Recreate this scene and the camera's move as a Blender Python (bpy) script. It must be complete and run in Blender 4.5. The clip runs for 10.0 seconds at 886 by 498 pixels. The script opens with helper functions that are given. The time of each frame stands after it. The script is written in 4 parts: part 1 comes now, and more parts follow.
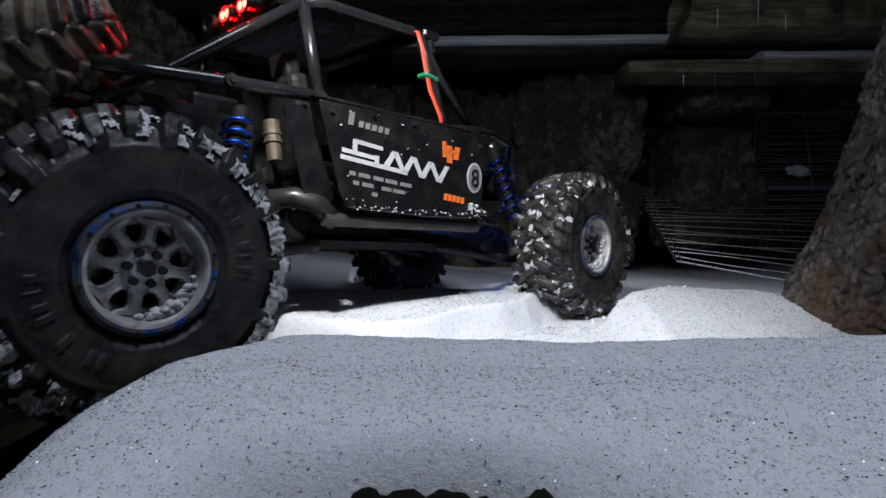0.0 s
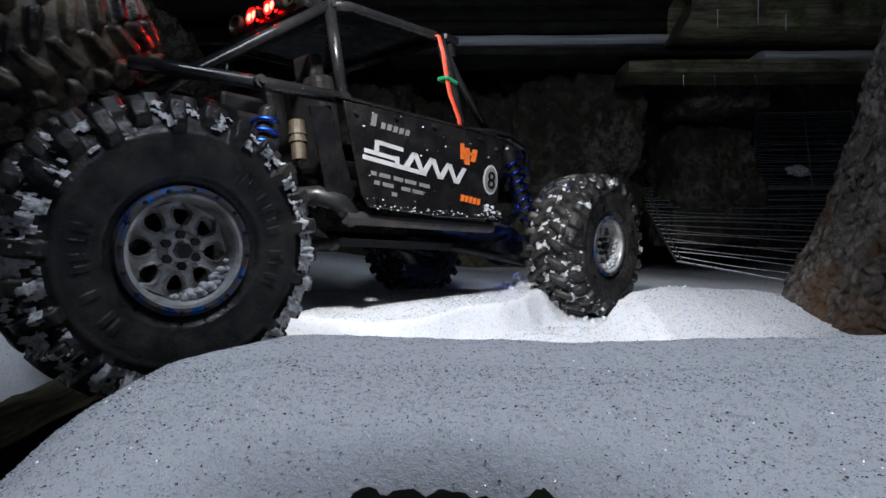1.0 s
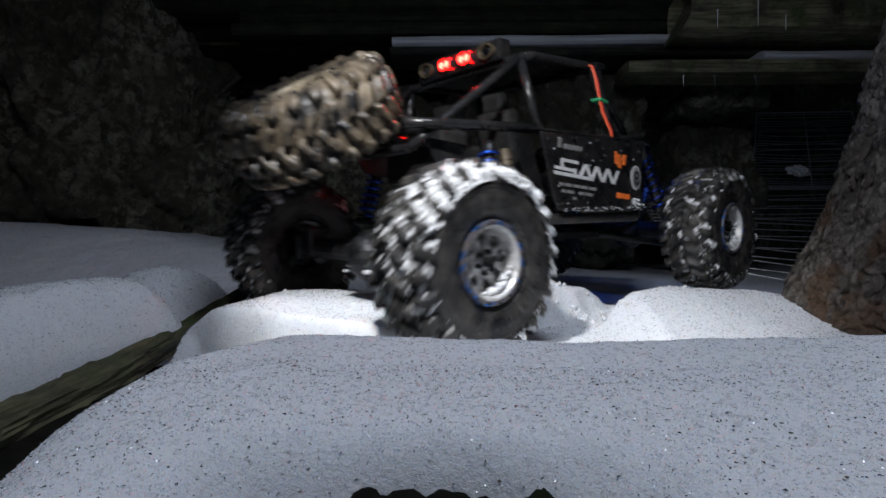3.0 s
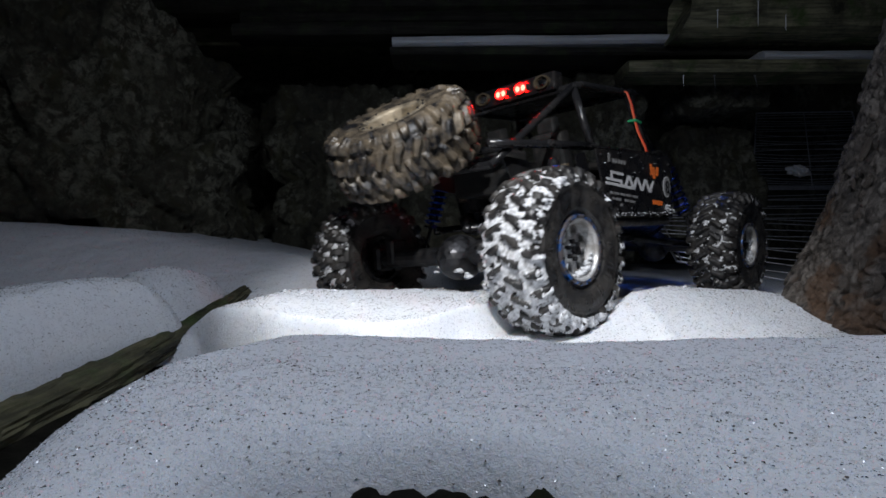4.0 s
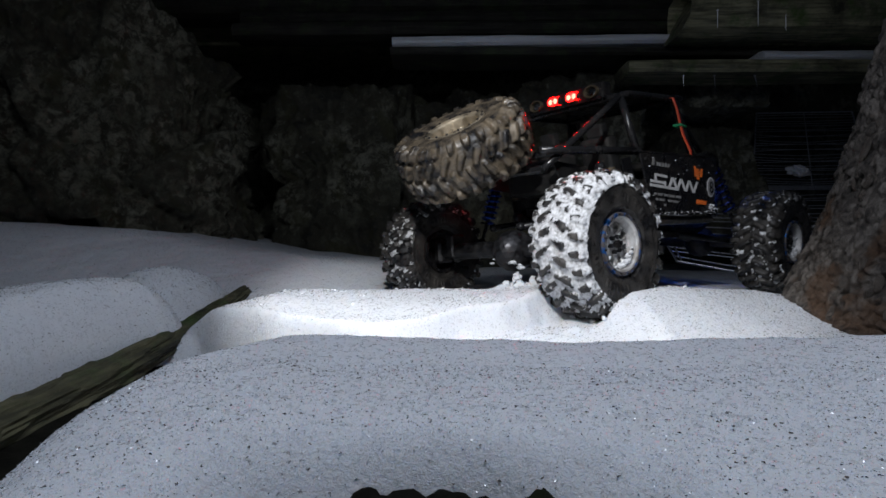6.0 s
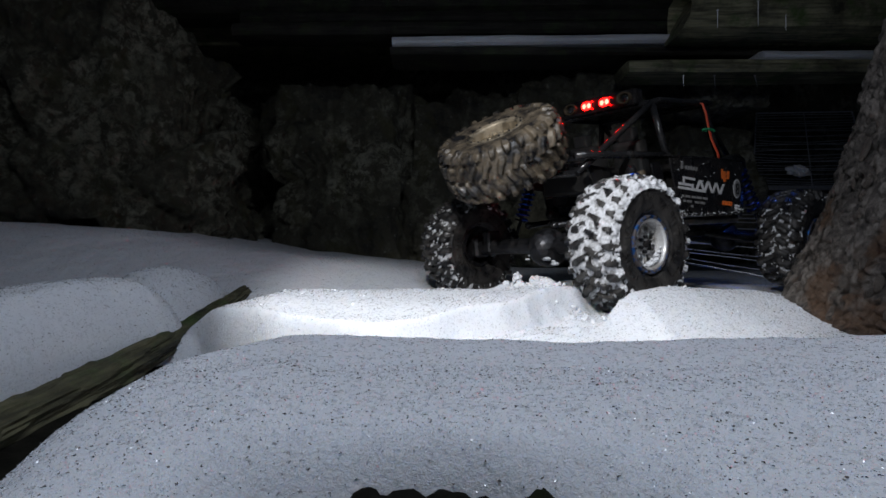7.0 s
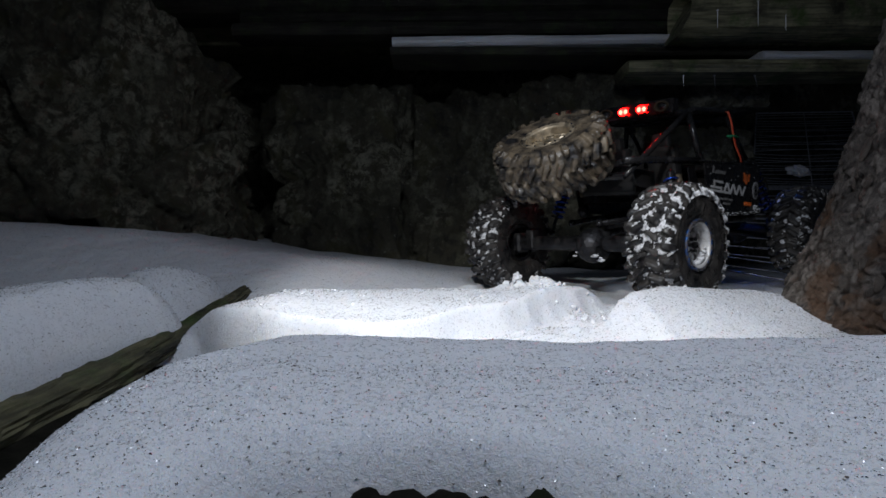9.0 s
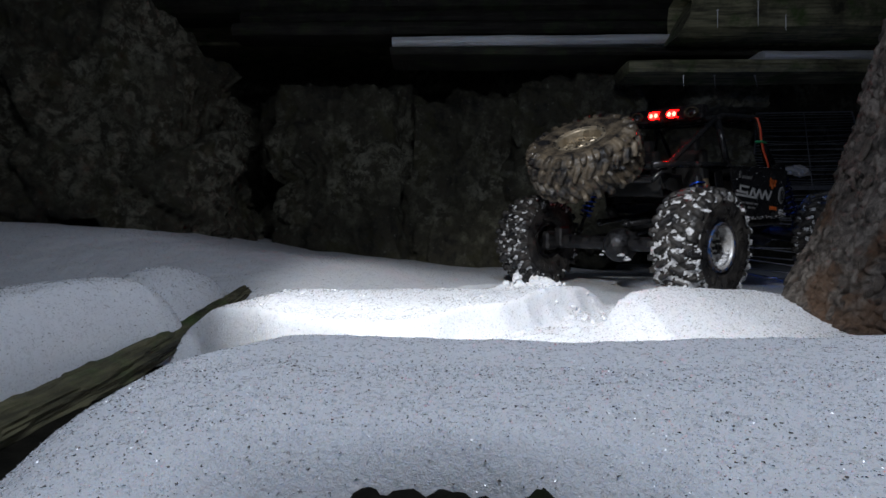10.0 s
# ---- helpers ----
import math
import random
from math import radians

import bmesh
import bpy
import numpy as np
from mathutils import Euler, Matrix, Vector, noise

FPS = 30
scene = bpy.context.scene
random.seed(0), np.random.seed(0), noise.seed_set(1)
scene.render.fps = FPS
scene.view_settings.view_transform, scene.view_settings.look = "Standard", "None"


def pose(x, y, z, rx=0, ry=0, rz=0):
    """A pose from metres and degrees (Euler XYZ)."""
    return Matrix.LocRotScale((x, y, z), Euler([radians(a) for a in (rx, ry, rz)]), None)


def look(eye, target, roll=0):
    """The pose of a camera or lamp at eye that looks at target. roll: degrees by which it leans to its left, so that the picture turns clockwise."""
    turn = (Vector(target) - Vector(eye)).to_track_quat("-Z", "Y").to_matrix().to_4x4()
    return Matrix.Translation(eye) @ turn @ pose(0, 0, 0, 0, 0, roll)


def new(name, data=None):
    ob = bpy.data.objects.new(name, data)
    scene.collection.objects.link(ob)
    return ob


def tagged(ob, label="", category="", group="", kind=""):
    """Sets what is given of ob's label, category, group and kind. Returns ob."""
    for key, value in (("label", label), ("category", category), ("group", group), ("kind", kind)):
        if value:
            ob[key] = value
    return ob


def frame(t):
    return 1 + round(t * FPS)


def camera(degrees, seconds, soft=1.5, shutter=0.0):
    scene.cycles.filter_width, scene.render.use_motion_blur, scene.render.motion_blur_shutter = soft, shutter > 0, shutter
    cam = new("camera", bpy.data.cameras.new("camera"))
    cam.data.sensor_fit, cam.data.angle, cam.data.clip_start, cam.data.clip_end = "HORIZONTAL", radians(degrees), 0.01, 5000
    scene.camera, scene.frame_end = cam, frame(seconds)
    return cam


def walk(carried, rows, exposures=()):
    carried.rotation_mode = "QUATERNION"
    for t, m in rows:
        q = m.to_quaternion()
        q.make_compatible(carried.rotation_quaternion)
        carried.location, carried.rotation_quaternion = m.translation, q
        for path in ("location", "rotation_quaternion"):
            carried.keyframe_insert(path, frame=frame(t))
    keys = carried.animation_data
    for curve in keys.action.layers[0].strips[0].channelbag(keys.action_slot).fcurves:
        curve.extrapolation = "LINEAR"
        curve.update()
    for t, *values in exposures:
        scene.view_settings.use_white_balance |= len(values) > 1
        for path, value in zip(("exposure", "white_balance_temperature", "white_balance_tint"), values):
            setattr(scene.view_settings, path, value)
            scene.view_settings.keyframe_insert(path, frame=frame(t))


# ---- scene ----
# ---- camera: it stands still, low over the snow ----
cam = camera(77.0, 10.0, shutter=0.8)
EYE = Vector((0.0, 0.0, 0.07))
walk(cam, [(0.0, look(EYE, (0.0, 1.0, 0.07))), (10.0, look(EYE, (0.0, 1.0, 0.07)))],
     exposures=[(0.0, 0.0), (6.5, 0.0), (9.5, 0.06), (10.0, 0.22)])

# ---- world and lamps ----
world = bpy.data.worlds.new("night_sky")
scene.world = world
world.use_nodes = True
world.node_tree.nodes["Background"].inputs[0].default_value = (0.55, 0.68, 1.0, 1)
world.node_tree.nodes["Background"].inputs[1].default_value = 0.012


def lamp(name, kind, m, watts, colour, **kw):
    data = bpy.data.lights.new(name, kind)
    data.energy, data.color = watts, colour
    for k, val in kw.items():
        setattr(data, k, val)
    ob = new(name, data)
    ob.matrix_world = m
    return ob


# a torch over the camera's left shoulder, aimed at the track, and an added soft fill high overhead
lamp("torch", "SPOT", look((-0.05, 0.14, 0.30), (0.065, 0.54, 0.0)), 6.6, (0.97, 0.98, 1.0),
     spot_size=radians(66), spot_blend=0.45, shadow_soft_size=0.008)
lamp("flood_lamp", "AREA", look((0.06, 0.05, 0.58), (0.02, 0.40, 0.0)), 1.78, (0.77, 0.85, 1.0), shape="DISK", size=0.2)


# ---- materials ----
class Nodes:
    """A small wrapper to wire a node material."""

    def __init__(self, name):
        self.m = bpy.data.materials.new(name)
        self.m.use_nodes = True
        self.t = self.m.node_tree
        self.b = self.t.nodes["Principled BSDF"]
        self.co = self.t.nodes.new("ShaderNodeTexCoord")

    def n(self, kind, **kw):
        node = self.t.nodes.new(kind)
        for k, val in kw.items():
            if isinstance(k, str) and k.startswith("i_"):
                node.inputs[k[2:]].default_value = val
            else:
                setattr(node, k, val)
        return node

    def link(self, a, b):
        self.t.links.new(a, b)

    def noise(self, scale, detail=6.0, rough=0.6, space="Object", stretch=None):
        tex = self.n("ShaderNodeTexNoise")
        tex.inputs["Scale"].default_value = scale
        tex.inputs["Detail"].default_value = detail
        tex.inputs["Roughness"].default_value = rough
        src = self.co.outputs[space]
        if stretch:
            mp = self.n("ShaderNodeMapping")
            mp.inputs["Scale"].default_value = stretch
            self.link(src, mp.inputs["Vector"])
            src = mp.outputs[0]
        self.link(src, tex.inputs["Vector"])
        return tex.outputs["Fac"]

    def ramp(self, fac, *stops):
        r = self.n("ShaderNodeValToRGB")
        el = r.color_ramp.elements
        while len(el) < len(stops):
            el.new(0.5)
        for e, (p, c) in zip(el, stops):
            e.position = p
            e.color = (*c, 1) if not isinstance(c, (int, float)) else (c, c, c, 1)
        self.link(fac, r.inputs[0])
        return r.outputs[0]

    def mix(self, fac, a, b):
        mx = self.n("ShaderNodeMix", data_type="RGBA")
        for sock, val in ((mx.inputs[0], fac), (mx.inputs[6], a), (mx.inputs[7], b)):
            if isinstance(val, bpy.types.NodeSocket):
                self.link(val, sock)
            elif isinstance(val, (int, float)):
                sock.default_value = val if sock == mx.inputs[0] else (val, val, val, 1)
            else:
                sock.default_value = (*val, 1)
        return mx.outputs[2]

    def bump(self, height, strength=0.5, distance=0.002, under=None):
        bm_ = self.n("ShaderNodeBump")
        bm_.inputs["Strength"].default_value = strength
        bm_.inputs["Distance"].default_value = distance
        self.link(height, bm_.inputs["Height"])
        if under is not None:
            self.link(under, bm_.inputs["Normal"])
        return bm_.outputs[0]

    def done(self, colour=None, rough=None, normal=None, metal=None, spec=None):
        for key, val in (("Base Color", colour), ("Roughness", rough), ("Normal", normal), ("Metallic", metal), ("Specular IOR Level", spec)):
            if val is None:
                continue
            if isinstance(val, bpy.types.NodeSocket):
                self.link(val, self.b.inputs[key])
            elif isinstance(val, (int, float)):
                self.b.inputs[key].default_value = val
            else:
                self.b.inputs[key].default_value = (*val, 1)
        return self.m


def snow_material():
    k = Nodes("old_granular_snow")
    big = k.noise(9, 3)
    grain = k.noise(620, 4, 0.75)
    fleck = k.noise(1100, 2, 0.5)
    patch = k.ramp(k.noise(26, 4, 0.6), (0.35, 0.15), (0.65, 1.0))
    base = k.mix(big, (0.76, 0.785, 0.84), (0.85, 0.86, 0.88))
    grey = k.ramp(fleck, (0.64, 0.0), (0.71, 1.0))
    both = k.n("ShaderNodeMath", operation="MULTIPLY")
    k.link(grey, both.inputs[0])
    k.link(patch, both.inputs[1])
    base = k.mix(k.ramp(k.noise(170, 4, 0.6), (0.35, 0.0), (0.65, 1.0)), (0.76, 0.775, 0.81), base)
    col = k.mix(both.outputs[0], base, (0.30, 0.30, 0.32))
    cell = k.n("ShaderNodeTexVoronoi")
    cell.inputs["Scale"].default_value = 900
    k.link(k.co.outputs["Object"], cell.inputs["Vector"])
    glint = k.ramp(cell.outputs["Color"], (0.74, 0.80), (0.78, 0.12))
    n1 = k.bump(grain, 0.8, 0.0009)
    n2 = k.bump(cell.outputs["Color"], 0.8, 0.0008, n1)
    k.b.inputs["Subsurface Weight"].default_value = 0.45
    k.b.inputs["Subsurface Radius"].default_value = (0.004, 0.005, 0.006)
    k.b.inputs["Subsurface Scale"].default_value = 1.0
    return k.done(col, glint, n2, spec=0.9)


def rock_material():
    k = Nodes("weathered_limestone")
    a, b, c = k.noise(5.5, 9, 0.66), k.noise(40, 9, 0.72), k.noise(240, 5, 0.7)
    col = k.ramp(a, (0.40, (0.04, 0.037, 0.028)), (0.49, (0.18, 0.175, 0.118)), (0.58, (0.37, 0.36, 0.27)))
    stain = k.ramp(b, (0.45, 0.0), (0.54, 1.0))
    speck = k.ramp(k.noise(120, 6, 0.75), (0.40, 0.45), (0.52, 1.0))
    col = k.mix(speck, (0.05, 0.045, 0.035), col)
    col = k.mix(stain, (0.085, 0.078, 0.052), col)
    lichen = k.ramp(k.noise(85, 5, 0.6), (0.63, 0.0), (0.68, 0.6))
    col = k.mix(lichen, col, (0.36, 0.36, 0.29))
    moss = k.ramp(k.noise(13, 6, 0.65), (0.55, 0.0), (0.62, 0.7))
    col = k.mix(moss, col, (0.085, 0.08, 0.035))
    return k.done(col, 0.8, k.bump(c, 1.0, 0.004, k.bump(b, 1.0, 0.022)))


def wood_material(name, dark, light, moss=0.0, stretch=(1, 14, 14), scale=9):
    k = Nodes(name)
    g = k.noise(scale, 8, 0.65, stretch=stretch)
    col = k.ramp(g, (0.32, dark), (0.66, light))
    st = k.ramp(k.noise(14, 6, 0.7), (0.45, 0.0), (0.68, 1.0))
    col = k.mix(st, col, tuple(0.45 * v for v in dark))
    if moss:
        mm = k.ramp(k.noise(16, 6, 0.65), (0.52, 0.0), (0.66, moss))
        col = k.mix(mm, col, (0.07, 0.12, 0.03))
    return k.done(col, 0.75, k.bump(g, 0.6, 0.004))


def bark_material():
    k = Nodes("pine_bark")
    g = k.noise(105, 8, 0.72, stretch=(1, 1, 0.6))
    f = k.noise(300, 5, 0.7)
    info = k.n("ShaderNodeObjectInfo")
    col = k.ramp(g, (0.36, (0.03, 0.025, 0.021)), (0.48, (0.17, 0.148, 0.128)), (0.62, (0.46, 0.42, 0.375)))
    red = k.ramp(k.noise(13, 5, 0.6), (0.55, 0.0), (0.61, 0.7))
    col = k.mix(red, col, k.mix(f, (0.06, 0.03, 0.015), (0.38, 0.20, 0.09)))
    tone = k.ramp(info.outputs["Random"], (0.0, (0.42, 0.40, 0.39)), (1.0, (0.86, 0.83, 0.81)))
    mul = k.n("ShaderNodeMix", data_type="RGBA", blend_type="MULTIPLY")
    mul.inputs[0].default_value = 1.0
    k.link(col, mul.inputs[6])
    k.link(tone, mul.inputs[7])
    return k.done(mul.outputs[2], 0.75, k.bump(f, 0.8, 0.003, k.bump(g, 1.0, 0.006)))


def rubber_material(name, dust, amount):
    k = Nodes(name)
    d = k.ramp(k.noise(45, 7, 0.65), (0.40, 0.0), (0.68, amount))
    col = k.mix(d, (0.008, 0.008, 0.009), dust)
    wet = k.ramp(k.noise(110, 5), (0.38, 0.20), (0.62, 0.62))
    return k.done(col, wet, k.bump(k.noise(420, 4, 0.7), 0.6, 0.0007), spec=0.42)


def metal_material(name, colour, rough=0.35, dirt=(0.09, 0.07, 0.05), amount=0.7, metal=1.0, lo=0.48, hi=0.68, scale=60):
    k = Nodes(name)
    d = k.ramp(k.noise(scale, 7, 0.7), (lo, 0.0), (hi, amount))
    col = k.mix(d, colour, dirt)
    rg = k.ramp(k.noise(140, 4, 0.6), (0.35, rough * 0.7), (0.65, min(1, rough * 1.5)))
    inv = k.n("ShaderNodeMath", operation="MULTIPLY_ADD")
    k.link(d, inv.inputs[0])
    inv.inputs[1].default_value, inv.inputs[2].default_value = -metal, metal
    return k.done(col, rg, k.bump(k.noise(300, 3), 0.2, 0.0004), inv.outputs[0])


def paint_material(name, colour, rough=0.4, dirt=(0.08, 0.07, 0.06), amount=0.5):
    k = Nodes(name)
    d = k.ramp(k.noise(48, 7, 0.7), (0.48, 0.0), (0.70, amount))
    fine = k.ramp(k.noise(520, 3, 0.6), (0.68, 0.0), (0.72, amount * 0.6))
    col = k.mix(fine, k.mix(d, colour, dirt), tuple(min(0.6, 5 * v) for v in dirt))
    rg = k.ramp(k.noise(90, 4), (0.35, rough * 0.7), (0.65, min(1, rough * 1.6)))
    return k.done(col, rg, k.bump(k.noise(260, 3), 0.15, 0.0003), spec=0.4)


def glow_material(name, colour, strength):
    k = Nodes(name)
    k.b.inputs["Emission Color"].default_value = (*colour, 1)
    k.b.inputs["Emission Strength"].default_value = strength
    return k.done(colour, 0.3)


SNOW = snow_material()
ROCK = rock_material()
LOGWOOD = wood_material("wet_split_log", (0.018, 0.017, 0.009), (0.14, 0.13, 0.070), 0.6, stretch=(12, 1, 12), scale=14)
BEAM = wood_material("old_green_beam", (0.07, 0.068, 0.04), (0.38, 0.36, 0.22), 0.95)
# darker copy of the beam wood, with the deck's shade in its colour
SHADED_BOARD = wood_material("shade_toned_board", (0.012, 0.011, 0.008), (0.045, 0.04, 0.03), 0.3)
BARK = bark_material()
EARTH = rock_material()
SOIL = wood_material("damp_soil", (0.005, 0.005, 0.004), (0.018, 0.017, 0.013), 0.15, stretch=(1, 1, 1), scale=60)
SOIL.node_tree.nodes["Principled BSDF"].inputs["Specular IOR Level"].default_value = 0.05
RUBBER = rubber_material("black_tyre_rubber", (0.085, 0.077, 0.068), 0.6)
DUSTY = rubber_material("dusty_tyre_rubber", (0.21, 0.165, 0.11), 0.75)
_k = Nodes("packed_snow")
PACKED = _k.done(_k.mix(_k.ramp(_k.noise(330, 5, 0.7), (0.33, 0.0), (0.54, 1.0)), (0.18, 0.175, 0.17), (0.70, 0.71, 0.73)), 0.7, _k.bump(_k.noise(700, 4, 0.7), 0.9, 0.0012))
SILVER = metal_material("worn_silver", (0.58, 0.58, 0.58), 0.42, (0.11, 0.09, 0.068), 0.75, metal=0.45, lo=0.44, hi=0.62, scale=75)
TAN = metal_material("dusty_bronze", (0.42, 0.36, 0.27), 0.5, (0.20, 0.15, 0.09), 0.9)
BLUE = metal_material("worn_blue_anodised", (0.02, 0.13, 0.42), 0.35, (0.07, 0.055, 0.04), 0.95, lo=0.40, hi=0.50, scale=170)
SPRING = metal_material("blue_spring", (0.015, 0.08, 0.50), 0.3, amount=0.3)
DARKBLUE = metal_material("dark_blue_spring", (0.01, 0.03, 0.20), 0.25, amount=0.3)
GOLD = metal_material("tan_reservoir", (0.075, 0.058, 0.036), 0.45, metal=0.5)
TUBE = paint_material("black_tube", (0.011, 0.011, 0.012), 0.2, (0.05, 0.045, 0.04), amount=0.3)
PANEL = paint_material("black_panel", (0.006, 0.006, 0.007), 0.26, (0.035, 0.03, 0.026), amount=0.45)
PLASTIC = paint_material("grey_plastic", (0.013, 0.013, 0.013), 0.4, (0.05, 0.043, 0.036))
STEEL = metal_material("dark_steel", (0.045, 0.045, 0.048), 0.5, (0.02, 0.017, 0.014))
RUSTY = paint_material("muddy_slider", (0.03, 0.03, 0.03), 0.45, (0.085, 0.055, 0.038), 0.9)
BLUEGLOW = glow_material("lit_blue_lens", (0.04, 0.16, 1.0), 80.0)
WIRE = metal_material("bare_wire", (0.70, 0.70, 0.72), 0.35, amount=0.3)
WHITE = paint_material("white_decal", (0.5, 0.5, 0.5), 0.5, amount=0.35)
GREY = paint_material("grey_decal", (0.18, 0.18, 0.18), 0.5)
ORANGE = paint_material("orange_decal", (0.80, 0.16, 0.02), 0.5, amount=0.3)
REDWIRE = paint_material("red_wire", (0.55, 0.03, 0.015), 0.4, amount=0.1)
ORWIRE = paint_material("orange_wire", (0.60, 0.10, 0.04), 0.4, amount=0.1)
GREEN = paint_material("green_tie", (0.02, 0.25, 0.10), 0.4, amount=0.1)
REDGLOW = glow_material("lit_red_lens", (1.0, 0.0004, 0.0003), 170.0)
REDHOT = glow_material("lit_red_core", (1.0, 0.009, 0.006), 110.0)
ICE = Nodes("ice_crystal").done((0.8, 0.83, 0.88), 0.28, spec=1.0)
ICE.node_tree.nodes["Principled BSDF"].inputs["IOR"].default_value = 2.0
LITTER = Nodes("needle_litter").done((0.075, 0.066, 0.06), 0.7)
LENS = metal_material("clear_lens", (0.3, 0.3, 0.3), 0.15, amount=0.4)


# ---- mesh helpers ----
def mesh_of(name, bm, material, smooth=False):
    me = bpy.data.meshes.new(name)
    bm.to_mesh(me)
    bm.free()
    me.materials.append(material)
    if smooth:
        me.polygons.foreach_set("use_smooth", [True] * len(me.polygons))
    return me


def part(name, bm, material, parent=None, label="", smooth=False):
    ob = new(name, mesh_of(name, bm, material, smooth))
    if parent:
        ob.parent = parent
    if label:
        ob["label"] = label
    return ob


def thing(name, label, category, group="", at=None):
    ob = tagged(new(name), label, category, group)
    if at is not None:
        ob.matrix_world = at
    return ob


def box(bm, cx, cy, cz, sx, sy, sz, m=None, bevel=0.0, seg=1):
    mat = Matrix.Translation((cx, cy, cz)) @ (m or Matrix()) @ Matrix.Diagonal((sx, sy, sz, 1))
    r = bmesh.ops.create_cube(bm, size=1, matrix=mat)
    if bevel:
        es = list({e for vert in r["verts"] for e in vert.link_edges})
        bmesh.ops.bevel(bm, geom=es, offset=bevel, segments=seg, affect="EDGES", profile=0.6)


def rod(bm, p, q, r, seg=12, r2=None, cap=True):
    p, q = Vector(p), Vector(q)
    d = q - p
    m = Matrix.Translation((p + q) / 2) @ d.to_track_quat("Z", "Y").to_matrix().to_4x4()
    bmesh.ops.create_cone(bm, cap_ends=cap, segments=seg, radius1=r, radius2=r if r2 is None else r2, depth=d.length, matrix=m)


def ball(bm, c, r, sub=2, stretch=(1, 1, 1)):
    bmesh.ops.create_icosphere(bm, subdivisions=sub, radius=r, matrix=Matrix.Translation(c) @ Matrix.Diagonal((*stretch, 1)))


def lathe(bm, profile, seg=48, axis="y"):
    """Turns a profile of (along, radius) round the y axis."""
    rings = []
    for a, r in profile:
        rings.append([bm.verts.new((r * math.cos(2 * math.pi * i / seg), a, r * math.sin(2 * math.pi * i / seg))) for i in range(seg)])
    for u, w in zip(rings, rings[1:]):
        for i in range(seg):
            bm.faces.new((u[i], u[(i + 1) % seg], w[(i + 1) % seg], w[i]))


def sweep(bm, pts, r, seg=8):
    """A bent tube through points."""
    pts = [Vector(p) for p in pts]
    rings = []
    for i, p in enumerate(pts):
        d = (pts[min(i + 1, len(pts) - 1)] - pts[max(i - 1, 0)]).normalized()
        q = d.to_track_quat("Z", "Y")
        rr = r[i] if isinstance(r, (list, tuple)) else r
        rings.append([bm.verts.new(p + q @ Vector((rr * math.cos(2 * math.pi * k / seg), rr * math.sin(2 * math.pi * k / seg), 0))) for k in range(seg)])
    for u, w in zip(rings, rings[1:]):
        for k in range(seg):
            bm.faces.new((u[k], u[(k + 1) % seg], w[(k + 1) % seg], w[k]))
    bm.faces.new(rings[0][::-1])
    bm.faces.new(rings[-1])


def plate(bm, outline, y, thick):
    """A flat sheet from an outline in x and z, standing in the plane y."""
    vs = [bm.verts.new((x, y, z)) for x, z in outline]
    f = bm.faces.new(vs)
    r = bmesh.ops.extrude_face_region(bm, geom=[f])
    bmesh.ops.translate(bm, verts=[g for g in r["geom"] if isinstance(g, bmesh.types.BMVert)], vec=(0, thick, 0))
    bmesh.ops.recalc_face_normals(bm, faces=bm.faces)


def smooth01(t):
    t = np.clip(t, 0, 1)
    return t * t * (3 - 2 * t)


# ---- the way of the vehicle ----
DRIVE = [
    (0.0, pose(-0.0944, 0.4257, 0.0702, 2.22, 0.14, 45.85)),
    (0.5, pose(-0.0882, 0.4302, 0.0718, 2.81, 0.85, 45.66)),
    (1.0, pose(-0.0826, 0.4349, 0.0722, 3.07, 0.99, 45.18)),
    (1.5, pose(-0.0734, 0.4421, 0.0728, 2.84, 1.18, 45.04)),
    (2.0, pose(-0.0520, 0.4572, 0.0763, 2.82, 0.19, 44.12)),
    (2.5, pose(-0.0240, 0.4766, 0.0817, 3.37, -1.61, 42.22)),
    (2.7, pose(0.0167, 0.5027, 0.0804, 2.73, -2.98, 40.31)),
    (3.8, pose(0.1161, 0.6029, 0.0755, -0.52, -2.91, 42.15)),
    (4.0, pose(0.1260, 0.6121, 0.0742, -1.12, -3.09, 42.54)),
    (4.5, pose(0.1518, 0.6359, 0.0788, -0.16, -3.80, 41.44)),
    (5.0, pose(0.1603, 0.6433, 0.0811, 0.18, -3.62, 40.31)),
    (5.5, pose(0.1866, 0.6570, 0.0794, -0.16, -3.24, 37.56)),
    (5.7, pose(0.1866, 0.6570, 0.0794, -0.16, -3.24, 37.56)),
    (7.0, pose(0.2362, 0.6926, 0.0835, 1.88, -3.49, 34.94)),
    (7.5, pose(0.2497, 0.7230, 0.0879, 1.17, -3.54, 38.55)),
    (8.0, pose(0.2517, 0.7239, 0.0877, 1.25, -3.72, 39.04)),
    (8.5, pose(0.2760, 0.7427, 0.0903, 2.27, -3.72, 38.53)),
    (9.0, pose(0.2908, 0.7504, 0.0896, 3.25, -3.98, 38.26)),
    (9.5, pose(0.3146, 0.7648, 0.0909, 4.40, -3.87, 36.84)),
    (10.0, pose(0.3351, 0.7740, 0.0894, 5.31, -3.36, 35.79)),
]
